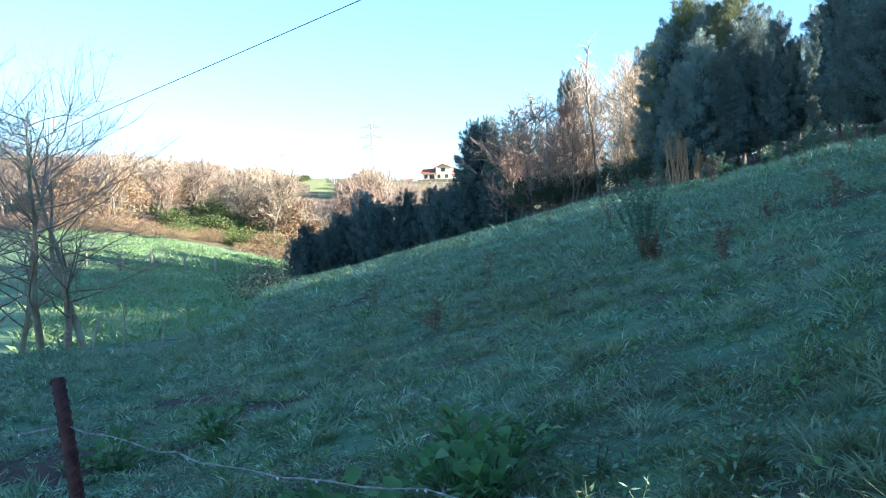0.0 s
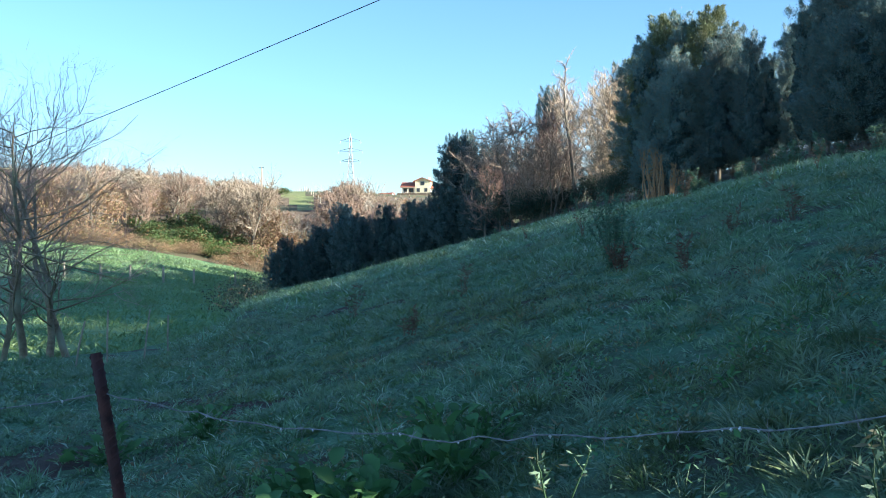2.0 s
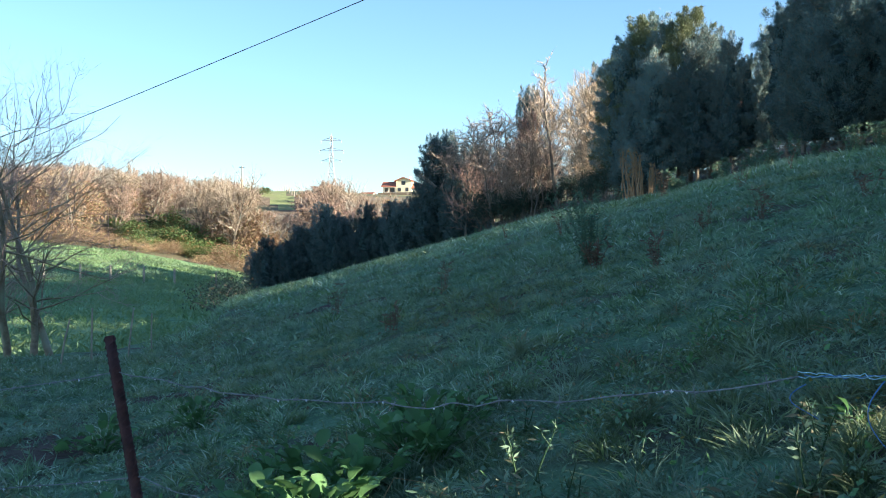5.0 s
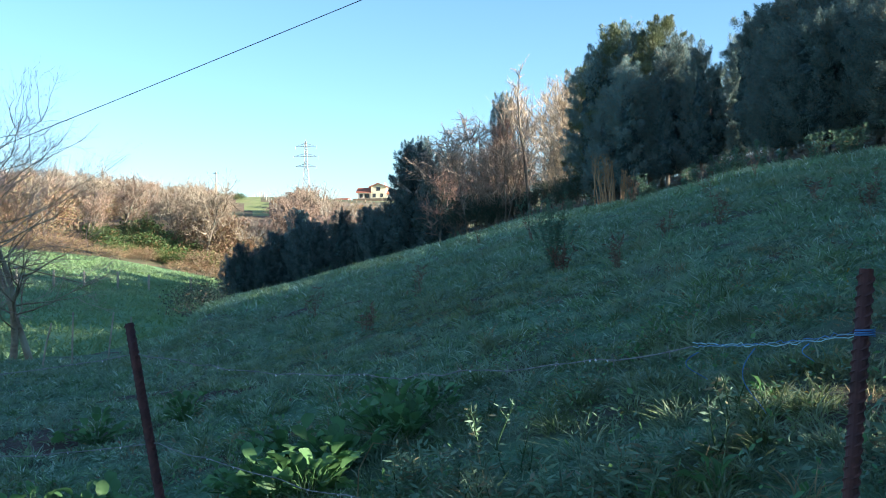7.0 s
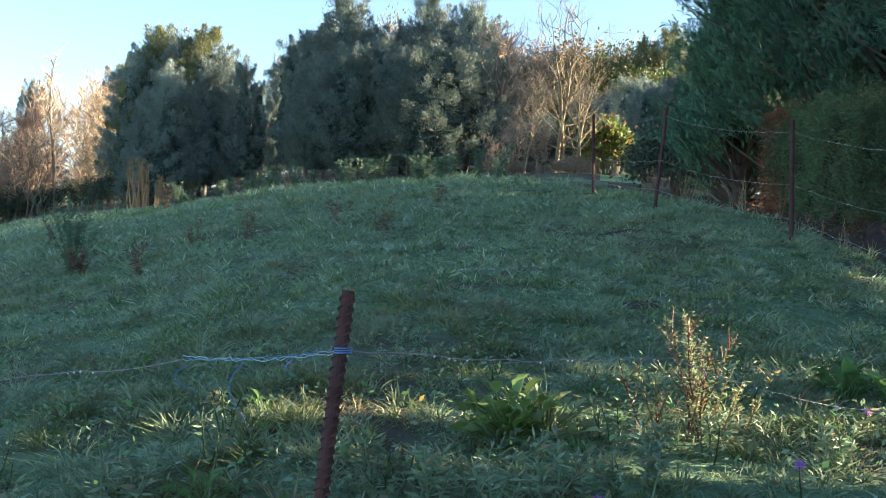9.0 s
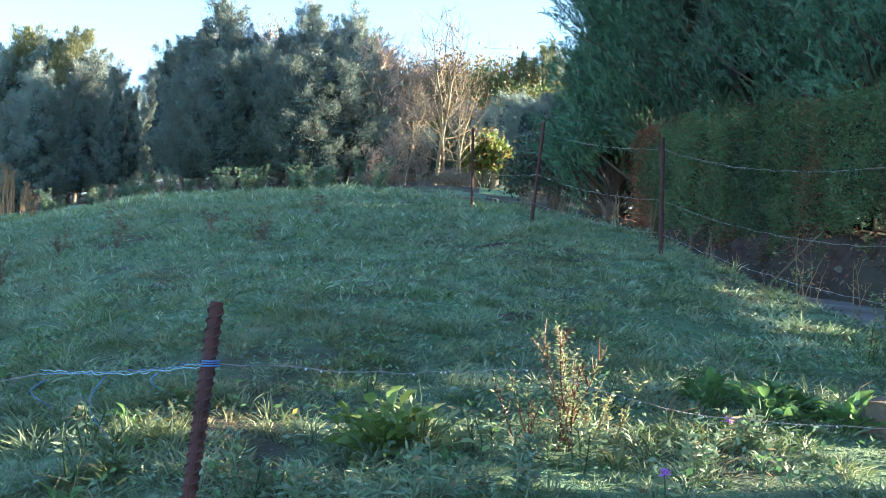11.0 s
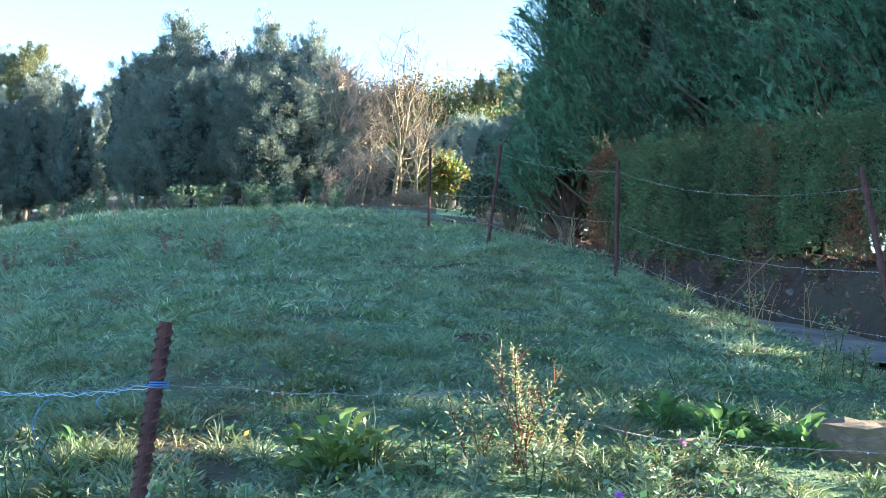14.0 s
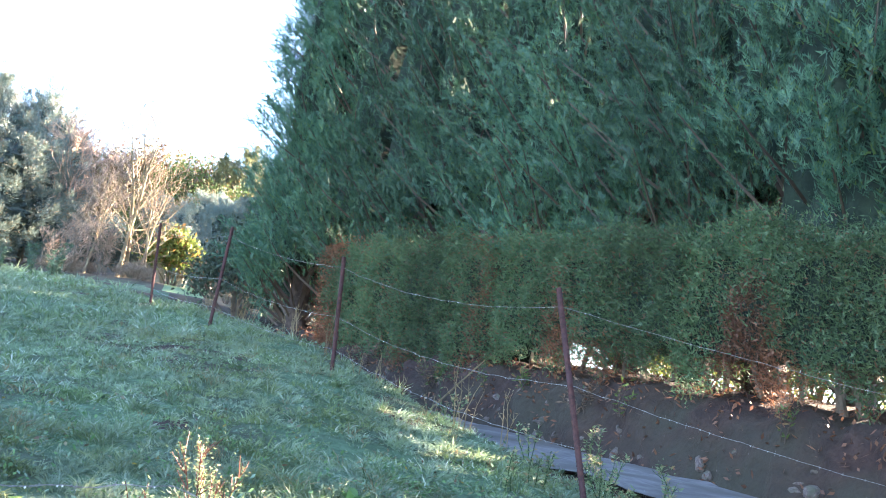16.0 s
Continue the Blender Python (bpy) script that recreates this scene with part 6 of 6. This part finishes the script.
first_scrub = make_bush("garden_shrub", 430, "sunlit yellow-green shrub beyond the hedge", 1.7, 1.3, 60, 70, M_LITSCRUB, 0.10)
for k, (x, y) in enumerate(((12.4, 7.2), (12.9, 8.9), (12.5, 10.6), (13.2, 12.4), (13.6, 14.4), (14.4, 16.6), (12.2, 6.0))):
    m = Matrix.Translation((x, y, float(ground(x, y)) - 0.05)) @ Matrix.Rotation(k * 1.7, 4, "Z")
    if k == 0:
        first_scrub.matrix_basis = m
    else:
        copy_thing(first_scrub, m)
t = Geo()
for dx in (-0.35, 0.32):
    t.tube([[dx, 0, -0.2], [dx * 1.15, 0, 0.7], [dx * 0.8, 0, 1.5]], [0.17, 0.14, 0.1], 8)
part("trunk", t, M_POSTWOOD, b)


# ---------------------------------------------------------------- grass
def leaf_litter(name, seed, r0, r1, per_m2, size, mat, label, high=0.05):
    """Small round weed leaves among the blades."""
    rg = np.random.default_rng(seed)
    n = int(0.5 * (r1 ** 2 - r0 ** 2) * radians(100) * per_m2)
    r, a = np.sqrt(rg.uniform(r0 ** 2, r1 ** 2, n)), np.radians(rg.uniform(-50, 50, n))
    x, y = -r * np.sin(a), r * np.cos(a)
    ok = (wave(x, y, 81, 0.7) + 0.5 * rg.normal(size=n) > 0.1) & (x < 4.0) & (y > 1.2)
    x, y = x[ok], y[ok]
    n = len(x)
    way = unit(np.column_stack([rg.normal(size=(n, 2)), rg.uniform(0.0, 0.9, n)]))
    side = unit(np.cross(way, [0, 0, 1.0]) + rg.normal(size=(n, 3)) * 0.35)
    ln = size * rg.uniform(0.5, 1.4, n)
    g = Geo()
    g.blades(np.column_stack([x, y, ground(x, y) + rg.uniform(0.01, high, n)]), way, side, ln, ln * rg.uniform(0.4, 0.75, n), 0.55)
    return tagged(part(name, g, mat), label, "grass", kind="stuff")


leaf_litter("meadow_leaves", 31, 1.8, 5.5, 1300, 0.020, M_FROSTWEED, "small frosted weed leaves in the turf")
leaf_litter("meadow_leaves", 34, 5.0, 9.0, 420, 0.030, M_FROSTWEED, "small frosted weed leaves up the slope")
leaf_litter("meadow_leaves", 35, 9.0, 16.0, 120, 0.050, M_FROSTWEED, "frosted weed leaves towards the crest")
leaf_litter("meadow_leaves", 32, 1.8, 5.0, 500, 0.023, M_LEAF, "small green clover and weed leaves in the turf")
leaf_litter("dead_leaves", 33, 1.8, 6.0, 50, 0.024, M_BROWNLEAF, "brown dead leaves lying in the grass", 0.03)
def tuft_field(name, seed, r0, r1, az0, az1, per_m2, blades, length, width, mat, label, wide=0.3, fold=False, past=False):
    """Grass in tussocks over a sector of the meadow; blades fan out from a narrow foot and bend over."""
    rg = np.random.default_rng(seed)
    area = 0.5 * (r1 ** 2 - r0 ** 2) * radians(az1 - az0)
    n = int(area * per_m2)
    r = np.sqrt(rg.uniform(r0 ** 2, r1 ** 2, n))
    a = np.radians(rg.uniform(az0, az1, n))
    x, y = -r * np.sin(a), r * np.cos(a)
    edge = np.interp(np.degrees(a) - 1.1, BEARING, EDGE) * 1.06 + 0.5
    ok = (r > edge + 3) if past else (r < edge) & (x < 4.05) & (y > 1.1)
    for px, py, rad in BARE_SPOTS:
        ok &= (np.hypot(x - px, y - py) > rad * (1 + 0.3 * wave(x, y, 75, 0.5))) | (rg.uniform(size=n) < 0.25)
    x, y = x[ok], y[ok]
    n = len(x)
    vigour = np.clip(0.95 + 0.45 * wave(x, y, 71, 1.3) + 0.40 * wave(x, y, 72, 0.35) + 0.32 * rg.normal(size=n), 0.35, 2.0)
    cx, cy, vg = np.repeat(x, blades), np.repeat(y, blades), np.repeat(vigour, blades)
    m = n * blades
    fan = rg.normal(size=(m, 2))
    bx, by = cx + fan[:, 0] * length * wide, cy + fan[:, 1] * length * wide
    base = np.column_stack([bx, by, ground(bx, by) - 0.012])
    lean = np.column_stack([fan * 0.42 + rg.normal(size=(m, 2)) * 0.45, np.full(m, 1.0)])
    comb = np.column_stack([np.repeat(rg.normal(size=(n, 2)) * 0.16, blades, 0) + [0.02, -0.04], np.zeros(m)])
    d1 = unit(lean + comb)
    d2 = unit(d1 * [1.5, 1.5, 0.6] + comb * 0.5 - [0, 0, 0.1])
    ln = (length * vg * rg.uniform(0.5, 1.25, m))[:, None]
    side = unit(np.cross(d1, rg.normal(size=(m, 3)))) * (width * rg.uniform(0.6, 1.3, m))[:, None] * 0.5
    mid = base + d1 * ln * 0.55
    tip = mid + d2 * ln * 0.55
    g = Geo()
    if fold:
        i = np.arange(m)[:, None] * 5
        g.add(np.stack([base - side * 0.7, base + side * 0.7, mid + side, mid - side, tip], 1), i + [[0, 1, 2, 3]])
        g.f.append(i + [[3, 2, 4]])
    else:
        i = np.arange(m)[:, None] * 4
        g.add(np.stack([base, mid + side, tip, mid - side], 1), i + [[0, 1, 2, 3]])
    ob = part(name, g, mat)
    return tagged(ob, label, "grass", kind="stuff")


tuft_field("meadow_grass", 1, 1.7, 4.6, -60, 52, 195, 38, 0.052, 0.0046, M_BLADE, "frosty blue-green meadow grass near the fence", 0.3, False)
tuft_field("meadow_grass", 4, 1.7, 4.6, -60, 52, 200, 14, 0.034, 0.0058, M_BLADE, "short frosty turf between the tussocks", 0.9, False)
tuft_field("meadow_grass", 6, 1.8, 9.0, -45, 50, 5, 30, 0.085, 0.0046, M_BLADE, "longer grass tussocks standing out of the turf")
tuft_field("meadow_grass", 7, 1.8, 8.0, -45, 50, 6.0, 22, 0.07, 0.0036, M_STRAW, "tufts of dry straw-coloured grass")
tuft_field("meadow_grass", 2, 4.6, 9.0, -48, 50, 104, 32, 0.054, 0.0068, M_BLADE, "frosty blue-green grass across the meadow slope", 0.4, False)
tuft_field("meadow_grass", 9, 4.6, 9.0, -48, 50, 70, 12, 0.04, 0.008, M_BLADE, "short frosty turf on the slope", 0.9, False)
tuft_field("meadow_grass", 5, 9.0, 17.0, -32, 46, 42, 30, 0.080, 0.0105, M_BLADE, "frosty blue-green grass towards the crest", 0.5, False)
tuft_field("meadow_grass", 3, 17.0, 72.0, -19, 38, 7.5, 16, 0.13, 0.019, M_BLADE_FAR, "rough grass on the upper meadow", 0.8, False)
tuft_field("pasture_grass", 8, 20.0, 119.0, 31, 46, 3.0, 9, 0.30, 0.06, M_PASTURE, "rough pasture grass on the valley floor", 0.9, False, True)
